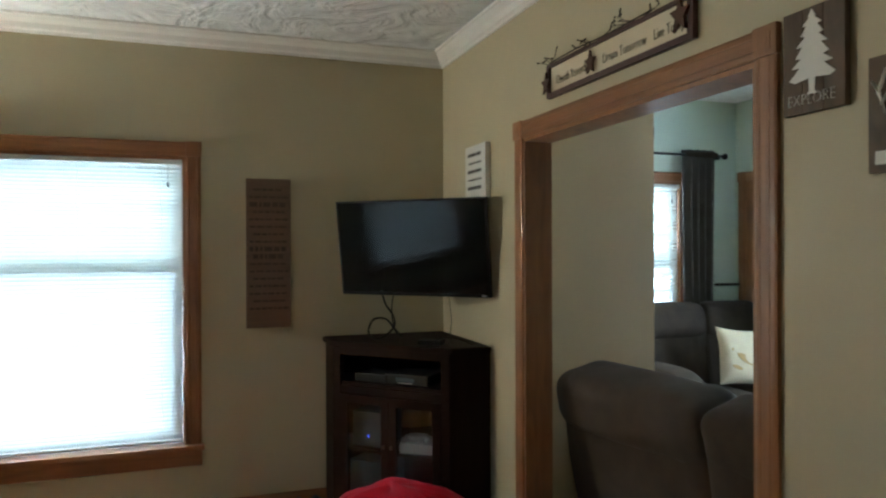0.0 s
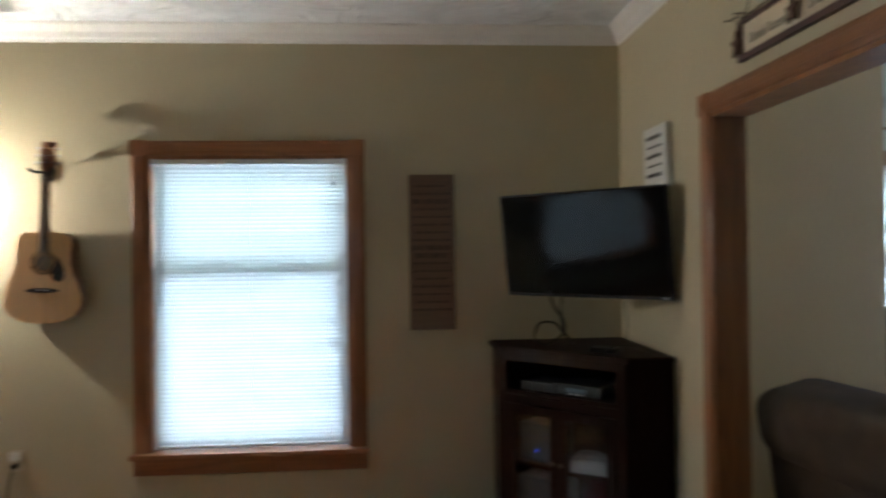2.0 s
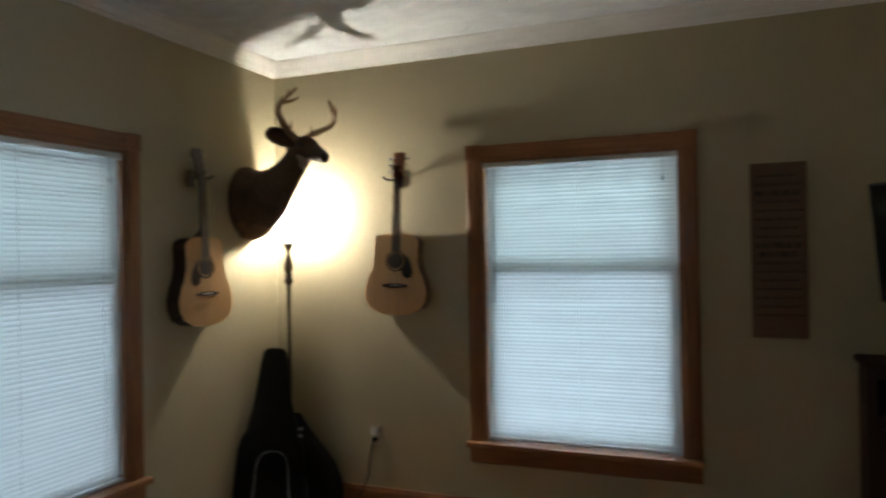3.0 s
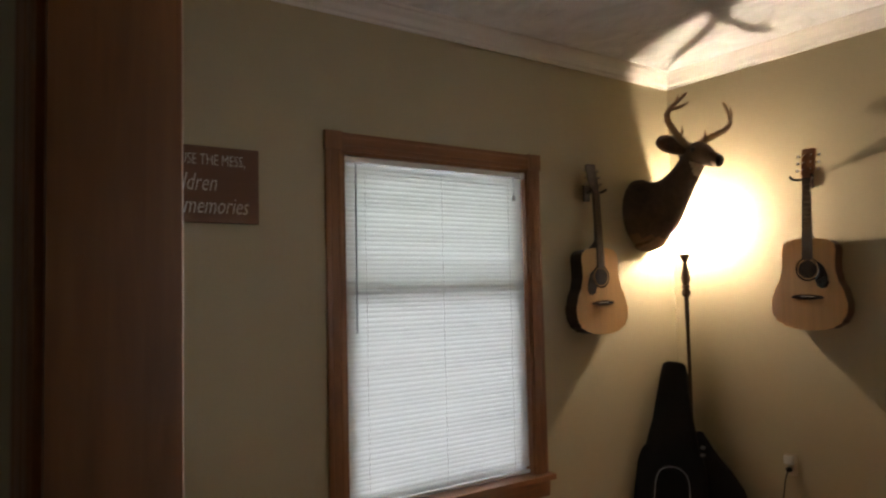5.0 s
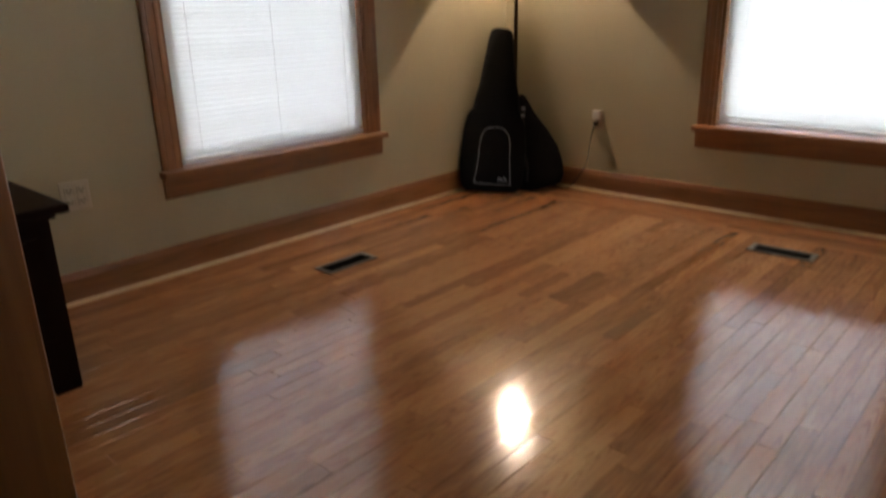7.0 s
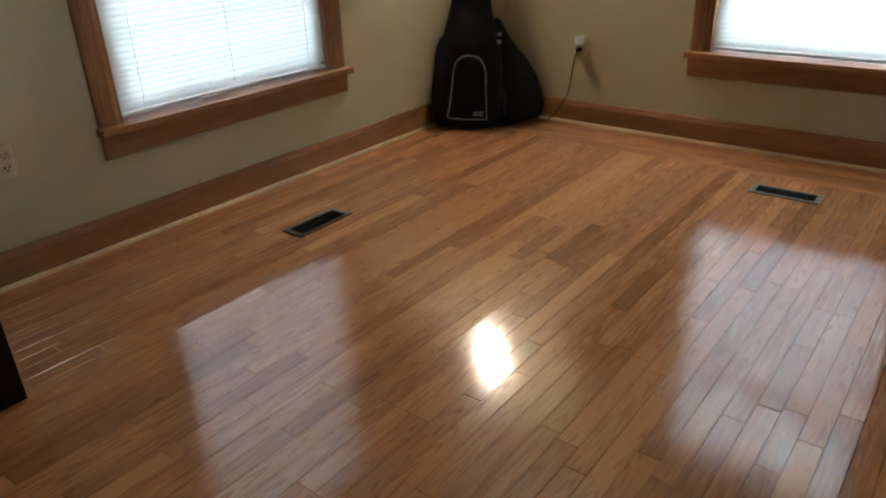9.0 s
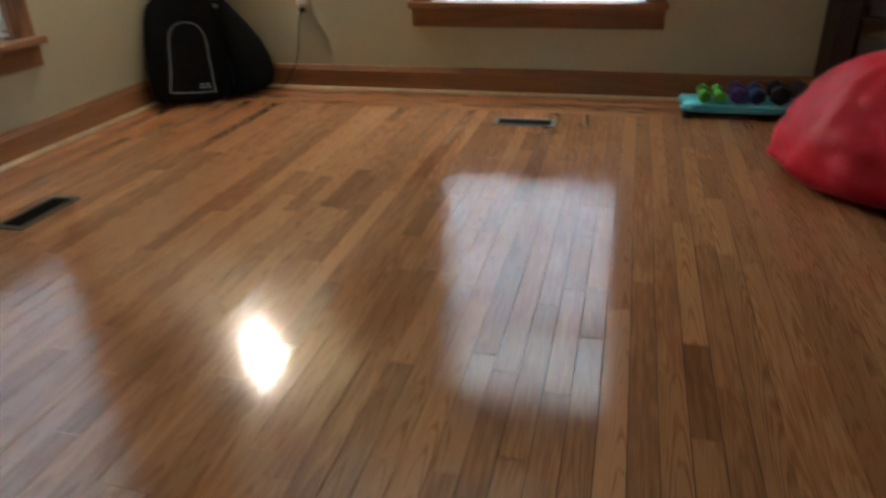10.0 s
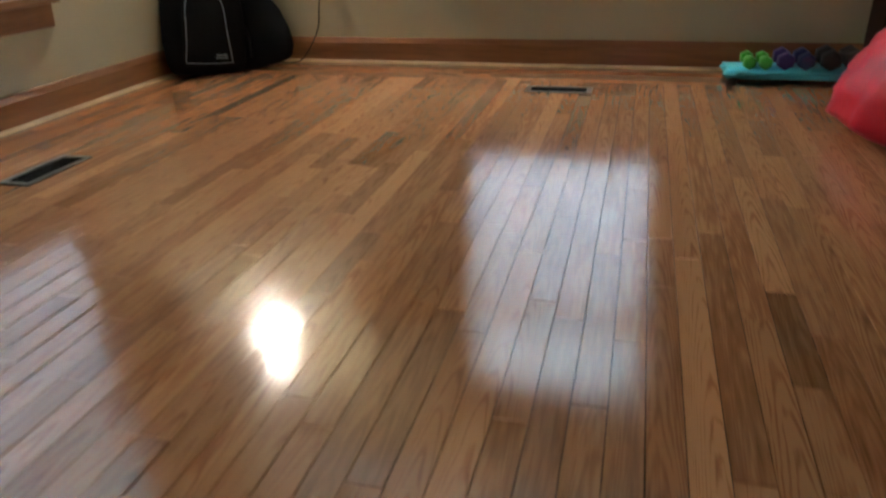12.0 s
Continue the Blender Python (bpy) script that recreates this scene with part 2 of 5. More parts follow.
M_SPRUCE = material("spruce_top", (0.62, 0.37, 0.155), 0.3, vary=0.12, scale=60, stretch=(1, 1, 0.03), coat=0.4)
M_ROSEW = material("rosewood", (0.030, 0.017, 0.011), 0.45, vary=0.3, scale=40, stretch=(1, 1, 0.1))
M_PICK = material("dark_tortoise", (0.022, 0.014, 0.011), 0.25, vary=0.4, scale=30)
M_HOLE_SHADE = material("soundhole_shade", (0.02, 0.013, 0.008), 0.9)
M_NYLON = material("black_nylon_cloth", (0.006, 0.006, 0.008), 0.9, vary=0.25, scale=40, bump=0.35, bump_scale=500, spec=0.2)
M_PIPING = material("grey_piping", (0.20, 0.20, 0.21), 0.6)
M_RED = material("red_bean_bag_cloth", (0.43, 0.008, 0.024), 0.46, vary=0.12, scale=7, bump=0.7, bump_scale=20, spec=0.28)
M_AQUA = material("aqua_plastic", (0.10, 0.47, 0.55), 0.4, vary=0.06)
M_GREEN = material("lime_vinyl", (0.09, 0.33, 0.03), 0.4, vary=0.1)
M_PURPLE = material("purple_vinyl", (0.045, 0.025, 0.13), 0.4, vary=0.1)
M_BLUE = material("navy_vinyl", (0.014, 0.025, 0.10), 0.4, vary=0.1)
M_IRON = material("black_neoprene", (0.012, 0.012, 0.014), 0.45, vary=0.1)
M_SUEDE = material("brown_microfibre", (0.046, 0.031, 0.019), 0.85, vary=0.42, scale=9, bump=0.6, bump_scale=18)
M_CREAM = material("cream_pillow_cloth", (0.66, 0.56, 0.40), 0.85, vary=0.12, scale=14, bump=0.2, bump_scale=200)
M_OCHRE = material("ochre_print", (0.50, 0.33, 0.14), 0.85, vary=0.2, scale=30)
M_CURTAIN = material("charcoal_curtain", (0.050, 0.042, 0.032), 0.8, vary=0.2, scale=30)
M_SIGNW = material("weathered_brown_board", (0.125, 0.078, 0.046), 0.7, vary=0.25, scale=30, stretch=(0.1, 0.1, 1), bump=0.2)
M_SIGNB = material("reddish_brown_board", (0.15, 0.075, 0.042), 0.7, vary=0.15, scale=24, stretch=(1, 0.1, 1))
M_SIGND = material("dark_stained_plank", (0.085, 0.058, 0.035), 0.65, vary=0.65, scale=9, stretch=(1, 1, 0.35), distort=2.5)
M_FADED = material("faded_ink", (0.058, 0.036, 0.023), 0.75, vary=0.4, scale=60)
M_INK = material("dark_ink", (0.035, 0.022, 0.016), 0.7)
M_WHITE = material("white_lettering", (0.70, 0.69, 0.64), 0.7, vary=0.08)
M_CANVAS = material("white_canvas", (0.66, 0.65, 0.60), 0.75, vary=0.05)
M_CREAMP = material("cream_panel", (0.62, 0.54, 0.38), 0.7, vary=0.1)
M_BURG = material("dark_burgundy_frame", (0.055, 0.020, 0.016), 0.5, vary=0.2)
M_RUST = material("rusty_tin", (0.075, 0.038, 0.022), 0.8, vary=0.35, scale=40)
M_FUR = material("grey_brown_fur", (0.085, 0.055, 0.034), 0.9, vary=0.35, scale=55, stretch=(0.5, 1, 0.5), bump=0.8, bump_scale=160)
M_TAN = material("tan_chest_fur", (0.16, 0.095, 0.05), 0.9, vary=0.3, scale=45, bump=0.7, bump_scale=160)
M_FURL = material("pale_fur", (0.45, 0.37, 0.27), 0.9, vary=0.2, scale=40, bump=0.6, bump_scale=160)
M_ANTLER = material("antler_bone", (0.27, 0.18, 0.10), 0.55, vary=0.35, scale=30)
M_NOSE = material("black_nose", (0.012, 0.010, 0.009), 0.3)
M_VENT = material("dark_bronze_register", (0.075, 0.060, 0.042), 0.45, metal=0.5, vary=0.2)
M_SLOT = material("matt_black_slots", (0.006, 0.006, 0.006), 0.95, spec=0.05)
M_BULB = material("lamp_glow", (1.0, 0.81, 0.57), 0.5, vary=0.0, emit=1.0)
M_LED = material("blue_led", (0.05, 0.12, 1.0), 0.5, vary=0.0, emit=6.0)
M_GREYP = material("grey_plastic", (0.33, 0.35, 0.36), 0.4, vary=0.08)
M_PAPER = material("white_paper", (0.62, 0.62, 0.60), 0.6, vary=0.06)
M_TEALBOX = material("blue_grey_box", (0.055, 0.085, 0.105), 0.4, vary=0.1)
BULB_POWER = 9500.0
M_BULB.node_tree.nodes["Principled BSDF"].inputs["Emission Strength"].default_value = BULB_POWER


# ---------------------------------------------------------------- mesh helpers
def finish(bm, name, mats, smooth=False):
    me = bpy.data.meshes.new(name)
    bmesh.ops.recalc_face_normals(bm, faces=bm.faces)
    bm.to_mesh(me)
    bm.free()
    for m in (mats if isinstance(mats, (list, tuple)) else [mats]):
        me.materials.append(m)
    if smooth:
        for p in me.polygons:
            p.use_smooth = True
    return me


def part(name, bm, mat, parent=None, label="", smooth=False, at=None):
    ob = new(name, finish(bm, name, mat, smooth))
    if parent is not None:
        ob.parent = parent
    if at is not None:
        ob.matrix_local = at
    if label:
        ob["label"] = label
    return ob


def thing(name, label, category, at=None, group="", kind=""):
    ob = new(name)
    ob.empty_display_size = 0.1
    if at is not None:
        ob.matrix_world = at
    return tagged(ob, label, category, group, kind)


def box(bm, a, b, bevel=0.0, seg=2, mat=0):
    lo = Vector([min(p, q) for p, q in zip(a, b)])
    hi = Vector([max(p, q) for p, q in zip(a, b)])
    r = bmesh.ops.create_cube(bm, size=1.0, matrix=Matrix.LocRotScale((lo + hi) / 2, None, hi - lo))
    vs = r["verts"]
    for f in {f for v in vs for f in v.link_faces}:
        f.material_index = mat
    if bevel:
        es = {e for v in vs for e in v.link_edges}
        bmesh.ops.bevel(bm, geom=list(es), offset=bevel, segments=seg, affect="EDGES", profile=0.6)
    return bm


def boxes(*specs, bevel=0.0):
    bm = bmesh.new()
    for a, b in specs:
        box(bm, a, b, bevel)
    return bm


def prism(bm, outline, lo, hi, axis="z", mat=0):
    """A flat outline of (u, v) drawn out from lo to hi along an axis."""
    def at(u, v, w):
        return {"z": (u, v, w), "y": (u, w, v), "x": (w, u, v)}[axis]
    a = [bm.verts.new(at(u, v, lo)) for u, v in outline]
    b = [bm.verts.new(at(u, v, hi)) for u, v in outline]
    k = len(outline)
    fs = [bm.faces.new(a), bm.faces.new(b)]
    fs += [bm.faces.new((a[i], a[(i + 1) % k], b[(i + 1) % k], b[i])) for i in range(k)]
    for f in fs:
        f.material_index = mat
    return bm


def loft(bm, rings, mat=0, caps=True):
    vs = [[bm.verts.new(p) for p in ring] for ring in rings]
    k = len(vs[0])
    for r0, r1 in zip(vs, vs[1:]):
        for i in range(k):
            f = bm.faces.new((r0[i], r0[(i + 1) % k], r1[(i + 1) % k], r1[i]))
            f.material_index = mat
    if caps:
        bm.faces.new(vs[0]).material_index = mat
        bm.faces.new(list(reversed(vs[-1]))).material_index = mat
    return bm


def tube(bm, pts, radii, k=8, mat=0):
    """A round tube through pts; radii is one number or one for each point, or pairs (across, up)."""
    pts = [Vector(p) for p in pts]
    rings = []
    up = Vector((0, 0, 1))
    for i, p in enumerate(pts):
        d = (pts[min(i + 1, len(pts) - 1)] - pts[max(i - 1, 0)]).normalized()
        side = d.cross(up)
        if side.length < 0.05:
            side = d.cross(Vector((0, 1, 0)))
        side.normalize()
        top = side.cross(d).normalized()
        r = radii[i] if isinstance(radii, (list, tuple)) else radii
        ra, rb = r if isinstance(r, (list, tuple)) else (r, r)
        rings.append([p + side * (ra * math.cos(2 * math.pi * j / k)) + top * (rb * math.sin(2 * math.pi * j / k)) for j in range(k)])
    return loft(bm, rings, mat)


def spline(pts, steps=6):
    """Catmull-Rom points through pts."""
    p = [Vector(pts[0])] + [Vector(q) for q in pts] + [Vector(pts[-1])]
    out = []
    for i in range(1, len(p) - 2):
        for s in range(steps):
            u = s / steps
            a, b, c, d = p[i - 1], p[i], p[i + 1], p[i + 2]
            out.append(0.5 * ((2 * b) + (c - a) * u + (2 * a - 5 * b + 4 * c - d) * u * u + (3 * b - a - 3 * c + d) * u ** 3))
    out.append(p[-2])
    return out


def lathe(bm, profile, k=20, mat=0):
    return loft(bm, [[(r * math.cos(2 * math.pi * j / k), r * math.sin(2 * math.pi * j / k), z) for j in range(k)] for r, z in profile], mat)


def superellipse(w, d, n=32, e=3.0):
    out = []
    for j in range(n):
        a = 2 * math.pi * j / n
        c, s = math.cos(a), math.sin(a)
        out.append((w * math.copysign(abs(c) ** (2 / e), c), d * math.copysign(abs(s) ** (2 / e), s)))
    return out


def cushion(bm, size, e=3.2, wrinkle=0.012, seed=0.0, freq=5.0, u=28, v=16, sag=0.0):
    """A soft rounded block round the origin."""
    rings = []
    for i in range(1, v):
        ph = math.pi * i / v - math.pi / 2
        c, s = math.cos(ph), math.sin(ph)
        cz, sz = abs(c) ** (2 / e), math.copysign(abs(s) ** (2 / e), s)
        ring = []
        for x, y in superellipse(1, 1, u, e):
            p = Vector((x * cz * size[0] / 2, y * cz * size[1] / 2, sz * size[2] / 2))
            q = Vector((p.x * freq, p.y * freq, p.z * freq + seed))
            nv = noise.noise(q) + 0.5 * noise.noise(q * 2.3)
            p = p * (1 + wrinkle * nv * 4)
            p.z -= sag * (p.x / size[0]) ** 2
            ring.append(p)
        rings.append(ring)
    return loft(bm, rings)


def text_mesh(body, size, font_space=1.0, thin=0.0):
    """Lettering in the built-in font as a mesh in the xy plane, centred."""
    cu = bpy.data.curves.new("lettering", "FONT")
    cu.body, cu.size, cu.align_x, cu.align_y = body, size, "CENTER", "CENTER"
    cu.offset = -thin
    cu.extrude, cu.resolution_u, cu.space_character = 0.0012, 2, font_space
    tmp = bpy.data.objects.new("lettering_tmp", cu)
    me = bpy.data.meshes.new_from_object(tmp)
    bpy.data.objects.remove(tmp)
    bpy.data.curves.remove(cu)
    return me


def lettering(body, size, mat, parent, at, name="lettering", shear=0.0, squeeze=1.0, thin=0.0):
    me = text_mesh(body, size, 1.0, thin)
    me.transform(Matrix(((squeeze, shear, 0, 0), (0, 1, 0, 0), (0, 0, 1, 0), (0, 0, 0, 1))))
    me.materials.clear()
    me.materials.append(mat)
    ob = new(name, me)
    ob.parent = parent
    ob.matrix_local = at
    return ob


# ---------------------------------------------------------------- structure
def wall_x(name, y0, y1, x0, x1, hole=None, z1=H, mat=M_WALL, label=""):
    """A wall that runs along x; hole: x0, x1, z0, z1."""
    if hole:
        a, b, c, d = hole
        s = [((x0, y0, 0), (a, y1, z1)), ((b, y0, 0), (x1, y1, z1)), ((a, y0, d), (b, y1, z1))]
        if c > 0:
            s.append(((a, y0, 0), (b, y1, c)))
    else:
        s = [((x0, y0, 0), (x1, y1, z1))]
    return tagged(part(name, boxes(*s), mat), label, "wall", kind="structure")


def wall_y(name, x0, x1, y0, y1, hole=None, z1=H, mat=M_WALL, label=""):
    if hole:
        a, b, c, d = hole
        s = [((x0, y0, 0), (x1, a, z1)), ((x0, b, 0), (x1, y1, z1)), ((x0, a, d), (x1, b, z1))]
        if c > 0:
            s.append(((x0, a, 0), (x1, b, c)))
    else:
        s = [((x0, y0, 0), (x1, y1, z1))]
    return tagged(part(name, boxes(*s), mat), label, "wall", kind="structure")


KH = "khaki painted plaster wall"
wall_x("wall_north", 0, TW, -TW, W + 0.132, (*WA, SILL - 0.03, HEADW), label=KH + " with a wood-cased window")
wall_y("wall_west", -TW, 0, BACK, 0, (*WB, SILL - 0.03, HEADW), label=KH + " with a wood-cased window")
wall_y("wall_east", W, W + 0.132, BACK, 0, (*OC, 0, HEADC), label=KH + " with a wide cased opening")
wall_x("wall_south", -L - TD, -L, 0, W, (*OD, 0, HEADC), label=KH + " with a wide cased opening")
# the hole is an unseen opening, added to let in some fill light
wall_x("wall_back", BACK - TW, BACK, -TW, W + 0.132, (1.8, 2.2, 1.3, 1.9), label=KH + " of the back room")
EX = W + 0.132
wall_x("wall_living_north", LY, LY + TW, 4.84, LX + TW, (5.36, 6.21, 0.62, 2.05), mat=M_MINT, label="mint green painted wall with a window")
# unseen opening cut into the east wall to brighten the living room
wall_y("wall_living_east", LX, LX + TW, LS, LY, (-1.40, -0.75, 0.8, 2.0), mat=M_MINT, label="mint green painted wall")
wall_x("wall_living_south", LS - TW, LS, EX, LX + TW, mat=M_MINT, label="mint green painted wall")
# same khaki paint, its colour warmed to offset the greenish light here
wall_living_block = tagged(part("wall_living_partition", boxes(((EX, -0.90, 0), (4.84, LY + TW, H))), material("khaki_paint_warmed", (0.53, 0.385, 0.21), 0.55, vary=0.035, scale=5, bump=0.12, bump_scale=90)), "warm tan-tinted khaki partition wall beside the opening", "wall", kind="structure")
tagged(part("ceiling", boxes(((-TW, BACK - TW, H), (W + 0.066, TW, H + 0.12))), M_CEIL), "white ceiling with a brushed swirl texture", "ceiling", kind="structure")
tagged(part("ceiling_living", boxes(((W + 0.066, LS - TW, H), (LX + TW, LY + TW, H + 0.12))), M_CEIL), "white textured living room ceiling", "ceiling", kind="structure")
floor = tagged(part("floor", boxes(((-TW, BACK - TW, -0.10), (W + 0.066, TW, -0.0035))), M_JOINT), "glossy stained oak strip floor with worn dark joints", "floor", kind="structure")
floor_living = tagged(part("floor_living", boxes(((W + 0.066, LS - TW, -0.10), (LX + TW, LY + TW, -0.002))), M_BOARDS), "dark stained oak floor in the living room", "floor", kind="structure")
tagged(part("ground", boxes(((-300, -300, -0.75), (300, 300, -0.7))), material("lawn", (0.06, 0.10, 0.035), 0.9, vary=0.4, scale=3)), "green lawn round the house", "lawn", kind="structure")

CROWN = [(0, 0), (0.012, 0), (0.016, 0.012), (0.030, 0.020), (0.040, 0.045), (0.058, 0.062), (0.066, 0.074), (0.078, 0.078), (0.080, 0.088), (0, 0.088)]
BASE = [(0, 0), (0.017, 0), (0.017, 0.100), (0.013, 0.110), (0.009, 0.124), (0, 0.128)]
SHOE = [(0.017, 0), (0.029, 0), (0.028, 0.007), (0.024, 0.012), (0.017, 0.014)]


def moulding(name, profile, z, side, lo, hi, mat, label, cat):
    """A moulding on one wall of the main room: side n, s, e or w."""
    bm = bmesh.new()
    pts = [(u, z + v) for u, v in profile]
    if side == "n":
        prism(bm, [(-u - 0.001, v) for u, v in pts], lo, hi, "x")
    elif side == "s":
        prism(bm, [(-L + u + 0.001, v) for u, v in pts], lo, hi, "x")
    elif side == "w":
        prism(bm, [(u + 0.001, v) for u, v in pts], lo, hi, "y")
    else:
        prism(bm, [(W - u - 0.001, v) for u, v in pts], lo, hi, "y")
    return tagged(part(name, bm, mat), label, cat, kind="structure")


zc = H - 0.0885
for side, lo, hi in (("n", 0, W), ("s", 0, W), ("w", -L, 0), ("e", -L, 0)):
    moulding("crown_moulding", CROWN, zc, side, lo, hi, M_CROWN, "white painted crown moulding along the ceiling", "crown moulding")
for side, lo, hi in (("n", 0, W), ("s", 0, OD[0] - 0.088), ("s", OD[1] + 0.088, W), ("w", -L, 0), ("e", -L, OC[0] - 0.088), ("e", OC[1] + 0.088, 0)):
    moulding("baseboard", BASE, 0, side, lo, hi, M_OAKX if side in "ns" else M_OAKY, "stained oak baseboard with a rounded top", "baseboard")
    moulding("shoe_moulding", SHOE, 0, side, lo, hi, M_SHOE, "pale shoe moulding at the floor", "shoe moulding")


def casing_profile(w, t=0.017):
    return [(0, 0), (0, t * 0.72), (0.008, t * 0.94), (0.016, t), (w * 0.26, t), (w * 0.285, t * 0.86), (w * 0.31, t), (w * 0.69, t), (w * 0.715, t * 0.86), (w * 0.74, t), (w - 0.016, t), (w - 0.008, t * 0.94), (w, t * 0.72), (w, 0)]


def casing(parent, lo, hi, z0, z1, to_world, block=True, cw=0.080):
    """Two fluted legs, a head and two corner blocks round an opening; local x along the wall, y out of it."""
    for name, x0 in (("casing_leg", lo - cw), ("casing_leg", hi)):
        bm = bmesh.new()
        prism(bm, [(x0 + u, -v) for u, v in casing_profile(cw)], z0, z1, "z")
        ob = part(name, bm, M_OAK, parent)
        ob.matrix_local = to_world
    bm = bmesh.new()
    prism(bm, [(-v, z1 + u) for u, v in casing_profile(cw)], lo, hi, "x")
    part("casing_head", bm, M_OAKX if abs(to_world[0][0]) > 0.5 else M_OAKY, parent).matrix_local = to_world
    for x0 in (lo - cw - 0.004, hi - 0.0):
        bm = bmesh.new()
        box(bm, (x0, -0.021, z1), (x0 + cw + 0.004, 0, z1 + cw + 0.004), 0.003)
        c = x0 + cw / 2 + 0.002
        box(bm, (c - 0.024, -0.023, z1 + cw / 2 - 0.024), (c + 0.024, -0.021, z1 + cw / 2 + 0.024), 0.0015)
        box(bm, (c - 0.012, -0.025, z1 + cw / 2 - 0.012), (c + 0.012, -0.023, z1 + cw / 2 + 0.012), 0.0015)
        part("corner_block", bm, M_OAK, parent).matrix_local = to_world


def lining(parent, lo, hi, z0, z1, depth, to_world, sill=False):
    t = 0.016
    for name, a, b in (("jamb", (lo, -0.004, z0), (lo + t, depth, z1)), ("jamb", (hi - t, -0.004, z0), (hi, depth, z1)), ("head_jamb", (lo + t, -0.004, z1 - t), (hi - t, depth, z1))):
        part(name, boxes((a, b)), M_OAK, parent).matrix_local = to_world


NORTH = pose(0, -0.001, 0)                      # local x = world x, out of the wall = -y
WEST = pose(0.001, 0, 0, 0, 0, 90)              # local x = world y
EAST = pose(W - 0.001, 0, 0, 0, 0, -90)         # local x = -world y


def window(name, lo, hi, wall, label, z0=SILL, z1=HEADW, meet=1.425):
    w = thing(name, label, "window", kind="structure")
    casing(w, lo, hi, z0, z1, wall)
    lining(w, lo, hi, z0 - 0.03, z1, 0.125, wall)
    bm = bmesh.new()
    box(bm, (lo - 0.094, -0.058, z0 - 0.030), (hi + 0.094, 0.0, z0), 0.006)
    box(bm, (lo + 0.001, -0.01, z0 - 0.029), (hi - 0.001, 0.125, z0 - 0.001))
    part("window_sill", bm, M_OAKX if abs(wall[0][0]) > 0.5 else M_OAKY, w).matrix_local = wall
    bm = bmesh.new()
    prism(bm, [(0, z0 - 0.125), (-0.016, z0 - 0.118), (-0.022, z0 - 0.032), (0, z0 - 0.032)], lo - 0.082, hi + 0.082, "x")
    part("apron", bm, M_OAKX if abs(wall[0][0]) > 0.5 else M_OAKY, w).matrix_local = wall
    f = 0.052
    a, b = lo + 0.017, hi - 0.017
    for nm, y0, s0, s1 in (("upper_sash", 0.084, meet - 0.02, z1 - 0.017), ("lower_sash", 0.050, z0 + 0.002, meet + 0.02)):
        bm = boxes(((a, y0, s0), (a + f, y0 + 0.028, s1)), ((b - f, y0, s0), (b, y0 + 0.028, s1)),
                   ((a + f, y0, s0), (b - f, y0 + 0.028, s0 + f)), ((a + f, y0, s1 - f), (b - f, y0 + 0.028, s1)))
        s = part(nm, bm, M_VINYL, w)
        s.matrix_local = wall
        p = part("pane", boxes(((a + f, y0 + 0.010, s0 + f), (b - f, y0 + 0.015, s1 - f))), M_GLASS, s)
        p.visible_shadow = False
        if nm == "lower_sash":
            for c in (lo + (hi - lo) * 0.28, lo + (hi - lo) * 0.72):
                bm = bmesh.new()
                box(bm, (c - 0.03, y0 - 0.004, meet + 0.02), (c + 0.03, y0 + 0.028, meet + 0.034), 0.004)
                box(bm, (c - 0.012, y0 - 0.002, meet + 0.034), (c + 0.012, y0 + 0.02, meet + 0.046), 0.004)
                part("sash_lock", bm, M_VINYL, s)
    return w


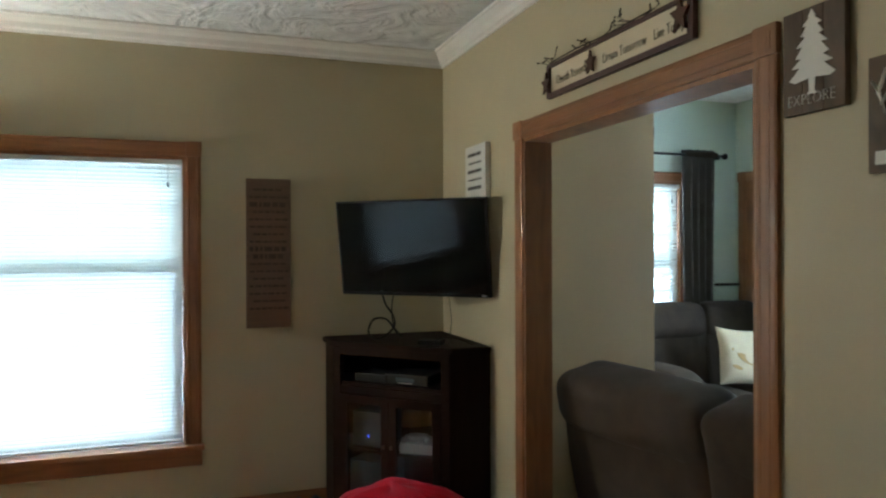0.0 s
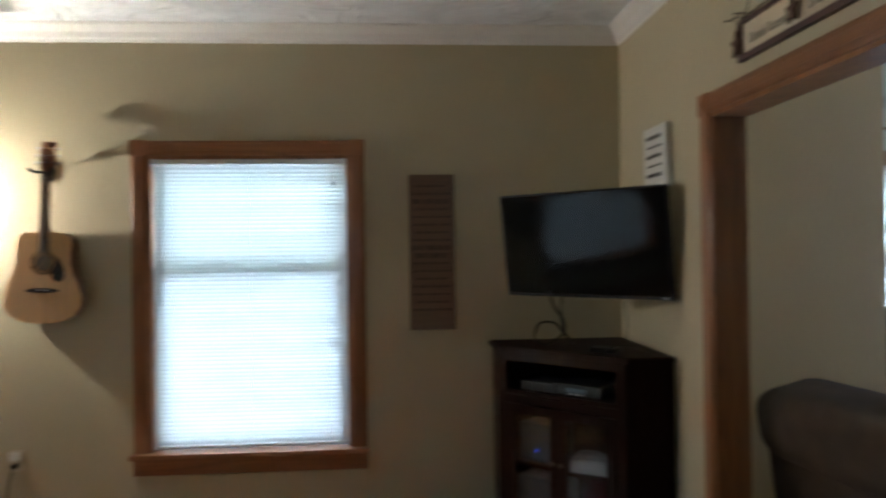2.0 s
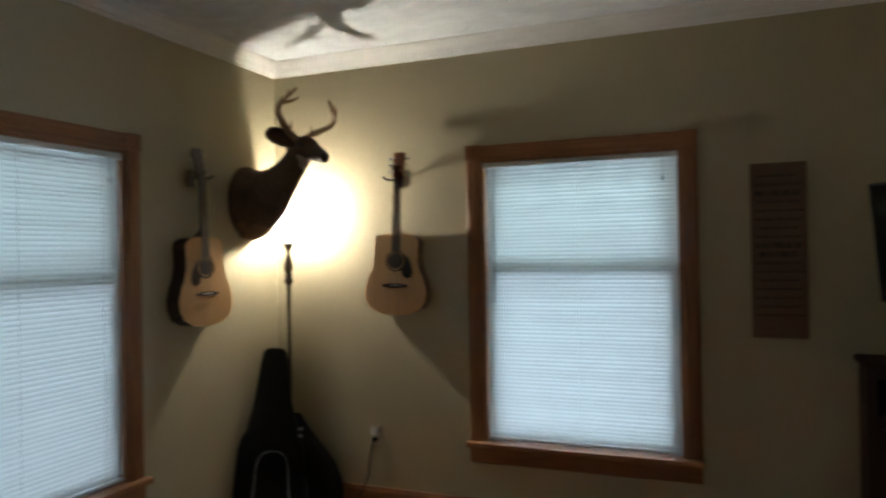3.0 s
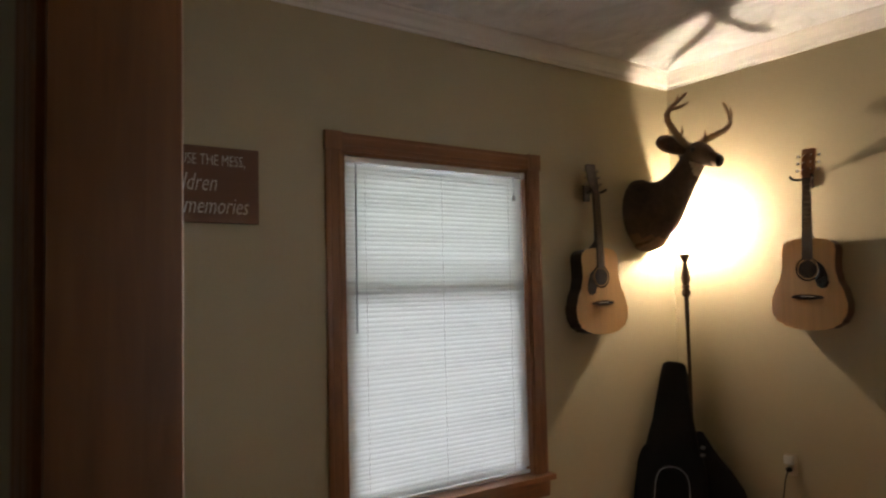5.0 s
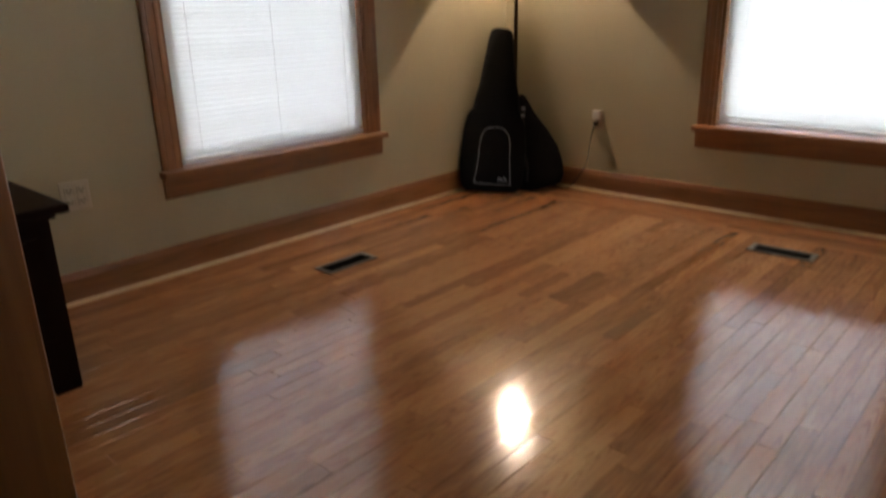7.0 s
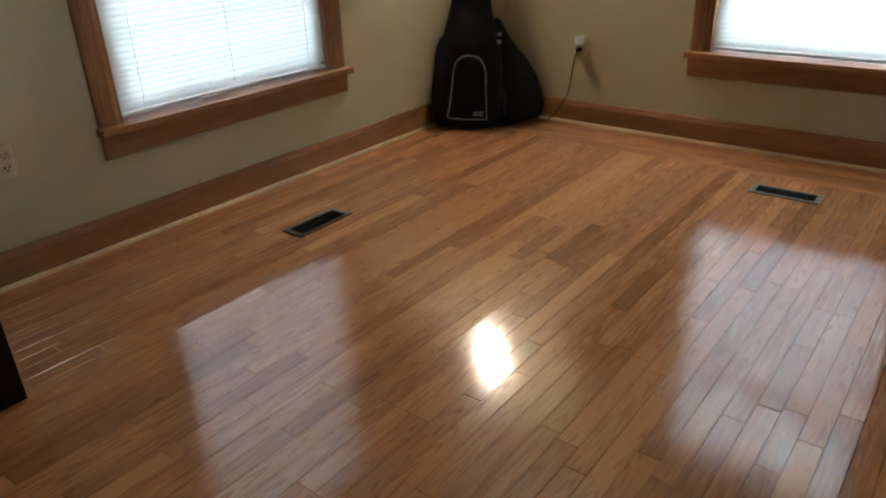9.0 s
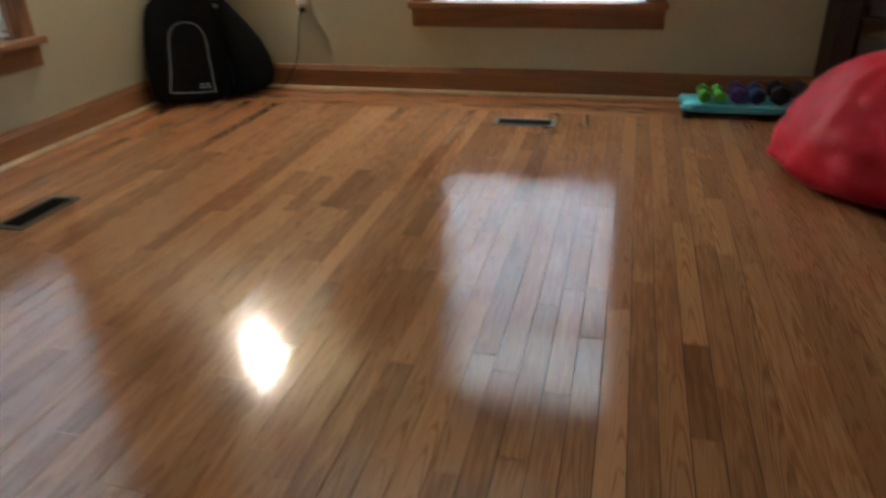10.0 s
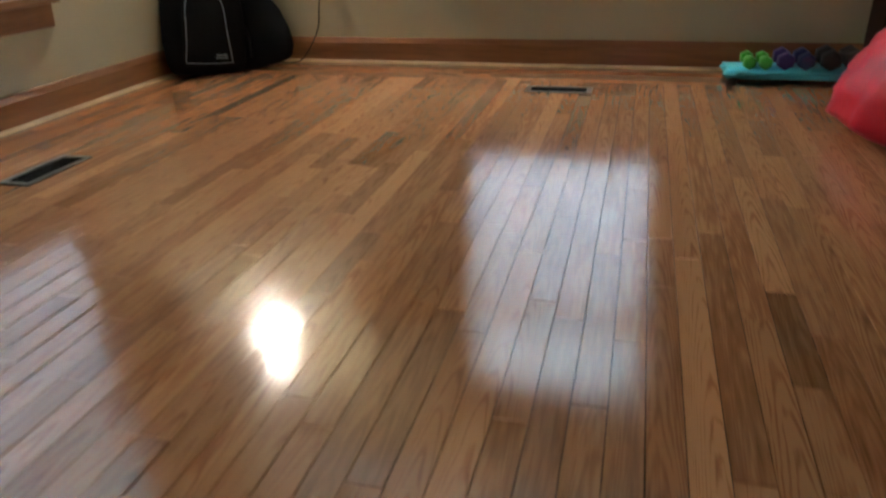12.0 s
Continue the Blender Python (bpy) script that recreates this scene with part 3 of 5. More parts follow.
def blind(lo, hi, wall, label, z0=SILL, z1=HEADW, tilt=76, pitch=0.0215):
    b = thing("window_blind", label, "window blind", wall, group="window blinds")
    a, c = lo + 0.020, hi - 0.020
    bm = bmesh.new()
    box(bm, (a, 0.006, z1 - 0.044), (c, 0.040, z1 - 0.017), 0.003)
    part("headrail", bm, M_PLASTIC, b)
    for x in (a - 0.003, c - 0.02):
        part("bracket", boxes(((x, 0.000, z1 - 0.048), (x + 0.023, 0.042, z1 - 0.0165)), bevel=0.002), M_PLASTIC, b)
    bm = bmesh.new()
    ca, sa = math.cos(radians(tilt)), math.sin(radians(tilt))
    prof = []
    for s in (-1, -0.5, 0, 0.5, 1):
        u, h = s * 0.0125, 0.0016 * (1 - s * s)
        prof.append((u * ca - h * sa, u * sa + h * ca))
    prof += [(p - 0.0003, q - 0.0003) for p, q in reversed(prof)]
    prism(bm, prof, a + 0.004, c - 0.004, "x")
    me = finish(bm, "slat", M_SLAT)
    zz = z1 - 0.060
    count = 0
    while zz > z0 + 0.035:
        s = new("slat", me)
        s.parent = b
        s.matrix_local = pose(0.0015 * math.sin(count * 1.7), 0.023, zz, 0.9 * math.sin(count * 2.3), 0.06 * math.sin(count * 0.9), 0)
        zz -= pitch
        count += 1
    bm = bmesh.new()
    box(bm, (a + 0.003, 0.013, z0 + 0.010), (c - 0.003, 0.033, z0 + 0.026), 0.004)
    part("bottom_rail", bm, M_PLASTIC, b)
    for fr in (0.10, 0.5, 0.90):
        x = a + (c - a) * fr
        bm = bmesh.new()
        for y in (0.010, 0.036):
            tube(bm, [(x, y, z0 + 0.02), (x, y, z1 - 0.04)], 0.0009, 5)
        part("ladder_cord", bm, M_PLASTIC, b)
    bm = bmesh.new()
    tube(bm, [(a + 0.055, 0.004, z1 - 0.05), (a + 0.052, 0.001, z1 - 0.3), (a + 0.050, 0.002, z1 - 0.80)], 0.0042, 6)
    part("tilt_wand", bm, M_GREYP, b, "slim grey tilt wand")
    bm = bmesh.new()
    tube(bm, [(c - 0.07, 0.005, z1 - 0.045), (c - 0.068, 0.004, z1 - 0.14)], 0.0016, 5)
    box(bm, (c - 0.075, 0.0, z1 - 0.165), (c - 0.061, 0.010, z1 - 0.140), 0.003)
    part("pull_cord", bm, M_GREYP, b)
    return b


window("window_1", *WA, NORTH, "stained oak cased double-hung window with white sashes")
blind(*WA, NORTH, "white mini blind lowered over the window, slats nearly shut")
window("window_2", *WB, WEST, "stained oak cased double-hung window with white sashes")
blind(*WB, WEST, "white mini blind lowered over the window, slats nearly shut", tilt=81)

opening_c = thing("opening_living", "wide stained oak cased opening to the living room", "doorway", kind="structure")
casing(opening_c, -OC[1], -OC[0], 0, HEADC, EAST)
lining(opening_c, -OC[1], -OC[0], 0, HEADC, 0.136, EAST)
opening_d = thing("opening_back", "wide stained oak cased opening to the back room", "doorway", kind="structure")
SOUTH_IN = pose(0, -L + 0.001, 0, 0, 0, 180)
SOUTH_OUT = pose(0, -L - TD - 0.001, 0)
casing(opening_d, -OD[1], -OD[0], 0, HEADC, SOUTH_IN)
casing(opening_d, OD[0], OD[1], 0, HEADC, SOUTH_OUT, cw=0.20)
lining(opening_d, OD[0], OD[1], 0, HEADC, TD + 0.004, SOUTH_OUT)

# daylight beyond the windows; east and back panels are added behind the unseen openings
for nm, a, b in (("backdrop_north", (0.2, 0.75, -0.6), (3.6, 0.80, 3.4)), ("backdrop_west", (-0.80, -3.4, -0.6), (-0.75, -0.2, 3.4)), ("backdrop_living", (4.9, LY + 0.75, -0.6), (6.8, LY + 0.80, 3.4)), ("fill_panel_east", (LX + 0.80, -3.6, -0.6), (LX + 0.85, -0.3, 3.4)), ("fill_panel_back", (0.2, BACK - 0.85, -0.6), (3.8, BACK - 0.80, 3.4))):
    tagged(part(nm, boxes((a, b)), {"backdrop_north": M_OUTN, "backdrop_living": M_OUTL, "fill_panel_east": M_OUTL, "backdrop_west": M_OUTW}.get(nm, M_OUT)), "glowing panel of bright hazy daylight with pale foliage", "outdoors", kind="structure")


# ---------------------------------------------------------------- guitars
def half_width(s):
    """Dreadnought outline: half width at s (0 at the tail, 1 at the neck)."""
    pts = [(0, 0.0), (0.012, 0.075), (0.04, 0.128), (0.10, 0.172), (0.20, 0.197), (0.30, 0.200), (0.42, 0.184), (0.56, 0.152), (0.66, 0.139), (0.76, 0.138), (0.86, 0.143), (0.93, 0.136), (0.975, 0.108), (0.993, 0.07), (1.0, 0.0)]
    for (a, wa), (b, wb) in zip(pts, pts[1:]):
        if s <= b:
            u = (s - a) / (b - a)
            u = u * u * (3 - 2 * u) if 0.03 < s < 0.95 else u
            return wa + (wb - wa) * u
    return 0.0


def disc(bm, cx, cz, r, y0, y1, k=28, inner=0.0):
    if inner:
        rings = []
        for rr, yy in ((inner, y0), (r, y0), (r, y1), (inner, y1), (inner, y0)):
            rings.append([(cx + rr * math.cos(2 * math.pi * j / k), yy, cz + rr * math.sin(2 * math.pi * j / k)) for j in range(k)])
        return loft(bm, rings, caps=False)
    return loft(bm, [[(cx + r * math.cos(2 * math.pi * j / k), yy, cz + r * math.sin(2 * math.pi * j / k)) for j in range(k)] for yy in (y0, y1)])


def guitar(label, at, side_mat, head_mat, mirror=1):
    """Hangs upright, face towards local -y, back of the body near y = 0; tail at z = 0."""
    g = thing("acoustic_guitar", label, "guitar", at, group="guitars on the wall")
    bl, dep = 0.505, 0.105
    ss = [0.5 - 0.5 * math.cos(math.pi * i / 40) for i in range(41)]
    right = [(half_width(s), s * bl) for s in ss]
    outline = right + [(-w, z) for w, z in reversed(right[1:-1])]
    bm = bmesh.new()
    prism(bm, outline, -dep + 0.004, -0.004, "y")
    part("body", bm, side_mat, g, "dark glossy wooden sides")
    bm = bmesh.new()
    prism(bm, [(u * 1.012, v * 1.006 - 0.0015) for u, v in outline], -dep, -dep + 0.004, "y")
    part("soundboard", bm, M_SPRUCE, g, "pale honey spruce top")
    f = -dep
    hz = 0.335
    # dark disc laid on the top, coloured as the shade inside the body
    bm = bmesh.new()
    disc(bm, 0, hz, 0.050, f - 0.0012, f)
    part("soundhole", bm, M_HOLE_SHADE, g)
    bm = bmesh.new()
    disc(bm, 0, hz, 0.066, f - 0.0011, f, inner=0.057)
    part("rosette", bm, M_PICK, g)
    pick = [(0.045, 0.372), (0.060, 0.374), (0.085, 0.350), (0.104, 0.305), (0.112, 0.262), (0.100, 0.236), (0.075, 0.228), (0.050, 0.243), (0.036, 0.283), (0.052, 0.305), (0.061, 0.335), (0.055, 0.355)]
    bm = bmesh.new()
    prism(bm, [(u * mirror, v) for u, v in pick], f - 0.0022, f - 0.0002, "y")
    part("pickguard", bm, M_PICK, g, "dark tortoise pickguard")
    bm = bmesh.new()
    prism(bm, [(-0.085, 0.176), (-0.080, 0.188), (-0.03, 0.196), (0.03, 0.196), (0.080, 0.188), (0.085, 0.176), (0.03, 0.168), (-0.03, 0.168)], f - 0.010, f, "y")
    part("bridge", bm, M_ROSEW, g)
    part("saddle", boxes(((-0.037, f - 0.014, 0.183), (0.037, f - 0.010, 0.187))), M_CANVAS, g)
    bm = bmesh.new()
    prism(bm, [(-0.028, 0.385), (0.028, 0.385), (0.0215, 0.842), (-0.0215, 0.842)], f - 0.009, f - 0.001, "y")
    part("fretboard", bm, M_ROSEW, g)
    bm = bmesh.new()
    for i in range(1, 16):
        z = 0.842 - (0.842 - 0.186) * (1 - 2 ** (-i / 12))
        if z > 0.39:
            hw = 0.0215 + (0.842 - z) / 0.457 * 0.0065
            box(bm, (-hw, f - 0.0102, z - 0.0008), (hw, f - 0.0085, z + 0.0008))
    tagged(part("frets", bm, M_CHROME, g), kind="stuff")
    bm = bmesh.new()
    loft(bm, [[(x, y + f + 0.001, z) for x, y in ((-hw, -0.001), (hw, -0.001), (hw * 0.85, 0.012), (hw * 0.4, dp), (-hw * 0.4, dp), (-hw * 0.85, 0.012))] for hw, dp, z in ((0.028, 0.09, 0.500), (0.027, 0.06, 0.520), (0.026, 0.026, 0.550), (0.0225, 0.020, 0.842))])
    part("neck", bm, side_mat, g)
    head = part("headstock", prism(bmesh.new(), [(-0.022, 0.842), (0.022, 0.842), (0.034, 0.868), (0.037, 1.010), (0.018, 1.018), (0, 1.012), (-0.018, 1.018), (-0.037, 1.010), (-0.034, 0.868)], f + 0.001, f + 0.016, "y"), head_mat, g)
    head.matrix_local = Matrix.Translation((0, f, 0.842)) @ Matrix.Rotation(radians(-10), 4, "X") @ Matrix.Translation((0, -f, -0.842))
    for i in range(3):
        for sx in (-1, 1):
            bm = bmesh.new()
            z = 0.890 + i * 0.042
            tube(bm, [(sx * 0.020, f - 0.008, z), (sx * 0.020, f + 0.002, z)], 0.004, 8)
            tube(bm, [(sx * 0.036, f + 0.010, z), (sx * 0.050, f + 0.010, z)], 0.003, 6)
            box(bm, (sx * 0.050, f + 0.004, z - 0.009), (sx * 0.064, f + 0.016, z + 0.009), 0.003)
            part("tuner", bm, M_CHROME, head)
    bm = bmesh.new()
    for i in range(6):
        x = (i - 2.5)
        tube(bm, [(x * 0.0105, f - 0.013, 0.186), (x * 0.0068, f - 0.0115, 0.842)], 0.0006, 4)
    tagged(part("strings", bm, M_STRING, g), kind="stuff")
    return g


def hanger(at):
    h = thing("guitar_hanger", "small wall hanger with a padded black yoke", "wall hanger", at, group="guitar hangers")
    part("plate", boxes(((-0.024, -0.012, -0.045), (0.024, 0, 0.045)), bevel=0.003), M_ROSEW, h)
    bm = bmesh.new()
    tube(bm, [(0, -0.010, 0), (0, -0.046, 0.002)], 0.006, 8)
    tube(bm, spline([(-0.054, -0.105, 0.014), (-0.050, -0.078, 0.002), (-0.03, -0.047, 0), (0.03, -0.047, 0), (0.050, -0.078, 0.002), (0.054, -0.105, 0.014)], 4), 0.007, 8)
    part("yoke", bm, M_BLACK, h)


SMALL = Matrix.Scale(0.93, 4)
ga = pose(0.872, -0.016, 1.160, -1.5, 1.6, 4) @ SMALL
guitar("acoustic guitar with a spruce top hung on the wall", ga, material("brown_mahogany_side", (0.17, 0.065, 0.026), 0.3, vary=0.2, scale=30, stretch=(1, 1, 0.1), coat=0.4), material("brown_headstock", (0.19, 0.075, 0.032), 0.35, vary=0.2, scale=30), 1)
hanger(pose(0.868, -0.001, 1.945, 0, 0, 4))
gb = pose(0.016, -0.775, 1.150, 0, 0, 90) @ pose(0, 0, 0, -1.5, -0.5, -4) @ SMALL
guitar("left-handed acoustic guitar with very dark sides hung on the wall", gb, M_ROSEW, M_ROSEW, -1)
hanger(pose(0.001, -0.770, 1.935, 0, 0, 90))


# ---------------------------------------------------------------- deer head mount, one mesh
def deer_mount():
    """Shoulder mount on the side wall; the neck bends into the room and the head looks along it."""
    bm = bmesh.new()
    spine = [((0.002, -0.306, 1.836), (0.160, 0.206)), ((0.03, -0.306, 1.838), (0.168, 0.212)), ((0.09, -0.306, 1.848), (0.152, 0.198)), ((0.155, -0.306, 1.872), (0.116, 0.166)), ((0.220, -0.312, 1.910), (0.090, 0.132)),
             ((0.280, -0.320, 1.956), (0.075, 0.103)), ((0.333, -0.326, 2.004), (0.067, 0.084)), ((0.376, -0.331, 2.050), (0.062, 0.073)), ((0.405, -0.335, 2.084), (0.063, 0.072)), ((0.436, -0.340, 2.102), (0.063, 0.070)), ((0.470, -0.347, 2.096), (0.055, 0.062)),
             ((0.505, -0.354, 2.078), (0.041, 0.049)), ((0.535, -0.361, 2.062), (0.033, 0.041)), ((0.562, -0.367, 2.050), (0.031, 0.037)), ((0.584, -0.372, 2.042), (0.028, 0.031)), ((0.597, -0.375, 2.037), (0.014, 0.016))]
    cp = spline([p for p, r in spine], 5)
    rp = spline([(a, b, 0) for p, (a, b) in spine], 5)
    tube(bm, cp, [(r.x * (1 + 0.04 * noise.noise(p * 16)), r.y * (1 + 0.04 * noise.noise(p * 13))) for p, r in zip(cp, rp)], 28, 0)
    for f in bm.faces:
        c = f.calc_center_median()
        axis = 2.118 - 0.42 * (c.x - 0.40)
        if c.x > 0.580 and c.z > 2.026:
            f.material_index = 2
        elif (c.x > 0.42 and c.z < axis - 0.046) or (0.548 < c.x < 0.572 and c.z < axis - 0.012):
            f.material_index = 1
        elif c.x < 0.17 and c.z < 1.70:
            f.material_index = 4
    # brisket tuft under the chest
    tube(bm, spline([(0.03, -0.306, 1.640), (0.10, -0.306, 1.655), (0.165, -0.308, 1.700), (0.205, -0.310, 1.762)], 4), [(0.10 - 0.005 * i, 0.030 - 0.0012 * i) for i in range(13)], 12, 4)
    for sy in (-1, 1):
        back = 0.0 if sy < 0 else -0.075
        ear = spline([(0.385, -0.335 + sy * 0.045, 2.122), (0.374 + back * 0.4, -0.333 + sy * 0.090, 2.146), (0.360 + back, -0.333 + sy * (0.150 + back * 0.5), 2.160), (0.346 + back * 1.5, -0.333 + sy * (0.205 + back), 2.166), (0.340 + back * 1.7, -0.333 + sy * (0.230 + back), 2.168)], 3)
        tube(bm, ear, [(0.012 + 0.006 * math.sin(math.pi * i / 12), 0.016 + 0.034 * math.sin(math.pi * min(1, i / 11)) ** 0.8) if i < 12 else (0.004, 0.006) for i in range(13)], 12, 0)
        bmesh.ops.create_uvsphere(bm, u_segments=10, v_segments=8, radius=0.014, matrix=Matrix.Translation((0.446, -0.343 + sy * 0.054, 2.122)))
        for f in bm.faces[-80:]:
            f.material_index = 2
        # antler: main beam sweeping out, then up and inwards, with brow tine and forks
        wide = 1.24 if sy < 0 else 0.98
        u = lambda x, y, z: Vector((0.400 + x, -0.336 + sy * (0.036 + (y - 0.036) * wide), 2.150 + z * 0.86))
        beam = spline([u(0, 0.036, 0), u(0.0, 0.095, 0.045), u(0.025, 0.170, 0.088), u(0.055, 0.232, 0.128), u(0.080, 0.245, 0.172), u(0.095, 0.205, 0.225), u(0.100, 0.150, 0.285)], 5)
        n = len(beam)
        tube(bm, beam, [(0.021 - 0.014 * (i / (n - 1)) ** 1.4) * (1 + 0.10 * math.sin(i * 2.3)) for i in range(n)], 9, 3)
        for i, d in ((5, (0.02, 0.000, 0.062)), (20, (0.045, -0.105 * sy, 0.045)), (22, (0.02, -0.030 * sy, 0.062))):
            p, e = beam[i], Vector(d)
            tube(bm, [p, p + e * 0.5 + Vector((0.008, 0, -0.006)), p + e], [0.012, 0.009, 0.002], 7, 3)
        bmesh.ops.create_cone(bm, cap_ends=True, segments=10, radius1=0.026, radius2=0.019, depth=0.03, matrix=Matrix.Translation((0.400, -0.336 + sy * 0.036, 2.154)))
    for v in bm.verts:
        k = min(1.0, max(0.0, (v.co.x - 0.16) / 0.24))
        k = k * k * (3 - 2 * k) * 0.115
        v.co.x += 0.575 * k
        v.co.y -= 0.818 * k
    return tagged(part("deer_head_mount", bm, [M_FUR, M_FURL, M_NOSE, M_ANTLER, M_TAN], smooth=True), "brown mounted deer head with forked antlers in the corner", "wall trophy")


deer_mount()


# ---------------------------------------------------------------- floor lamp
lamp = thing("floor_lamp", "slender dark bronze floor lamp with a glowing bulb", "floor lamp", pose(0.195, -0.160, 0))
part("base", lathe(bmesh.new(), [(0.001, 0), (0.115, 0), (0.118, 0.008), (0.105, 0.018), (0.05, 0.030), (0.022, 0.055), (0.016, 0.075), (0.001, 0.075)], 28), M_METAL, lamp, smooth=True)
part("pole", lathe(bmesh.new(), [(0.001, 0.07), (0.011, 0.07), (0.011, 1.18), (0.013, 1.20), (0.013, 1.36), (0.001, 1.36)], 16), M_METAL, lamp, smooth=True)
part("collar", lathe(bmesh.new(), [(0.001, 1.33), (0.018, 1.340), (0.027, 1.358), (0.025, 1.374), (0.016, 1.386), (0.025, 1.396), (0.022, 1.406), (0.001, 1.410)], 18), M_METAL, lamp, smooth=True)
part("candle_cup", lathe(bmesh.new(), [(0.001, 1.40), (0.014, 1.404), (0.024, 1.425), (0.028, 1.448), (0.024, 1.475), (0.014, 1.512), (0.011, 1.540), (0.020, 1.560), (0.034, 1.585), (0.032, 1.588), (0.001, 1.586)], 18), M_METAL, lamp, smooth=True)
part("socket", lathe(bmesh.new(), [(0.001, 1.584), (0.016, 1.586), (0.016, 1.640), (0.011, 1.650), (0.011, 1.691), (0.001, 1.692)], 14), M_CANVAS, lamp)
part("shade", lathe(bmesh.new(), [(0.018, 1.590), (0.030, 1.596), (0.052, 1.618), (0.070, 1.654), (0.082, 1.700), (0.088, 1.738), (0.085, 1.738), (0.079, 1.701), (0.067, 1.657), (0.050, 1.622), (0.029, 1.600), (0.018, 1.594)], 32), M_FROST, lamp, "glowing frosted glass bowl", smooth=True)
part("bulb", lathe(bmesh.new(), [(0.001, 1.690), (0.011, 1.692), (0.017, 1.708), (0.020, 1.724), (0.018, 1.740), (0.011, 1.752), (0.001, 1.757)], 18), M_BULB, lamp, "glowing warm bulb", smooth=True)


# ---------------------------------------------------------------- gig bags
def bag_body(bm, prof, dep, e=3.4, y0=0.0, seed=0.0):
    rings = []
    for z, w, d in prof:
        ring = []
        for x, y in superellipse(w, d * dep, 36, e):
            q = Vector((x * 9, y * 9 + seed, z * 9))
            ring.append((x + 0.006 * noise.noise(q), y + y0 + 0.006 * noise.noise(q + Vector((5, 1, 2))), z))
        rings.append(ring)
    return loft(bm, rings)


BAG = [(0.0, 0.150, 0.85), (0.012, 0.172, 0.95), (0.05, 0.190, 1.0), (0.15, 0.200, 1.0), (0.28, 0.198, 1.0), (0.40, 0.184, 1.0), (0.455, 0.172, 1.0), (0.48, 0.158, 1.0), (0.50, 0.140, 0.97), (0.56, 0.130, 0.92), (0.65, 0.112, 0.85), (0.74, 0.097, 0.76), (0.83, 0.086, 0.66), (0.91, 0.078, 0.6), (0.965, 0.066, 0.5), (0.98, 0.045, 0.35)]
bag = thing("gig_bag", "black nylon guitar bag with grey piping leaning in the corner", "guitar bag", pose(0.200, -0.415, 0.004, -13, 0, 42) @ pose(0, 0, 0, 0, 5.0, 0))
part("shell", bag_body(bmesh.new(), BAG, 0.060), M_NYLON, bag, smooth=True)
POCK = [(0.035, 0.105, 0.8), (0.045, 0.118, 1.0), (0.16, 0.112, 1.0), (0.28, 0.100, 1.0), (0.35, 0.084, 0.9), (0.385, 0.055, 0.7), (0.395, 0.02, 0.4)]
part("front_pocket", bag_body(bmesh.new(), POCK, 0.022, 4, -0.066, 3.0), M_NYLON, bag, smooth=True)
bm = bmesh.new()
loop = spline([(-0.105, -0.090, 0.048), (-0.110, -0.091, 0.060), (-0.100, -0.091, 0.12), (-0.092, -0.091, 0.22), (-0.088, -0.091, 0.30), (-0.070, -0.090, 0.355), (-0.03, -0.089, 0.383), (0.03, -0.089, 0.383), (0.070, -0.090, 0.355), (0.090, -0.091, 0.30), (0.096, -0.091, 0.20), (0.108, -0.091, 0.06), (0.102, -0.090, 0.048), (0, -0.091, 0.044), (-0.105, -0.090, 0.048)], 4)
tube(bm, loop, 0.0032, 6)
part("piping", bm, M_PIPING, bag, "pale grey piping", smooth=True)
part("zip", tube(bmesh.new(), spline([(0.176, -0.052, 0.42), (0.142, -0.056, 0.49), (0.124, -0.054, 0.58), (0.104, -0.050, 0.66), (0.090, -0.045, 0.74), (0.074, -0.040, 0.85), (0.062, -0.036, 0.95)], 4), 0.004, 6), M_BLACK, bag)
part("badge", boxes(((0.030, -0.0935, 0.066), (0.088, -0.0905, 0.074)), ((0.034, -0.0935, 0.080), (0.062, -0.0905, 0.088)), ((0.066, -0.0935, 0.078), (0.084, -0.0905, 0.090))), M_PIPING, bag, "small pale badge")
for z in (0.46, 0.50):
    part("buckle", boxes(((0.148, -0.070, z), (0.172, -0.050, z + 0.018)), bevel=0.004), M_PIPING, bag)
BAG2 = [(0.0, 0.120, 0.85), (0.012, 0.142, 0.95), (0.06, 0.172, 1.0), (0.14, 0.182, 1.0), (0.24, 0.168, 1.0), (0.34, 0.130, 1.0), (0.42, 0.092, 0.95), (0.48, 0.066, 0.85), (0.54, 0.048, 0.75), (0.58, 0.034, 0.6), (0.59, 0.02, 0.4)]
bag2 = thing("gig_bag", "plain soft black instrument bag slumped against the wall", "instrument bag", pose(0.405, -0.185, 0.004, -11, 0, 18) @ pose(0, 0, 0, 0, -17, 0))
part("shell", bag_body(bmesh.new(), BAG2, 0.052, 3.0, 0, 7.0), M_NYLON, bag2, smooth=True)
part("strap", tube(bmesh.new(), spline([(-0.09, -0.05, 0.44), (-0.06, -0.085, 0.36), (-0.02, -0.075, 0.20), (-0.05, -0.062, 0.06)], 5), [(0.014, 0.003)] * 16, 6), M_BLACK, bag2)


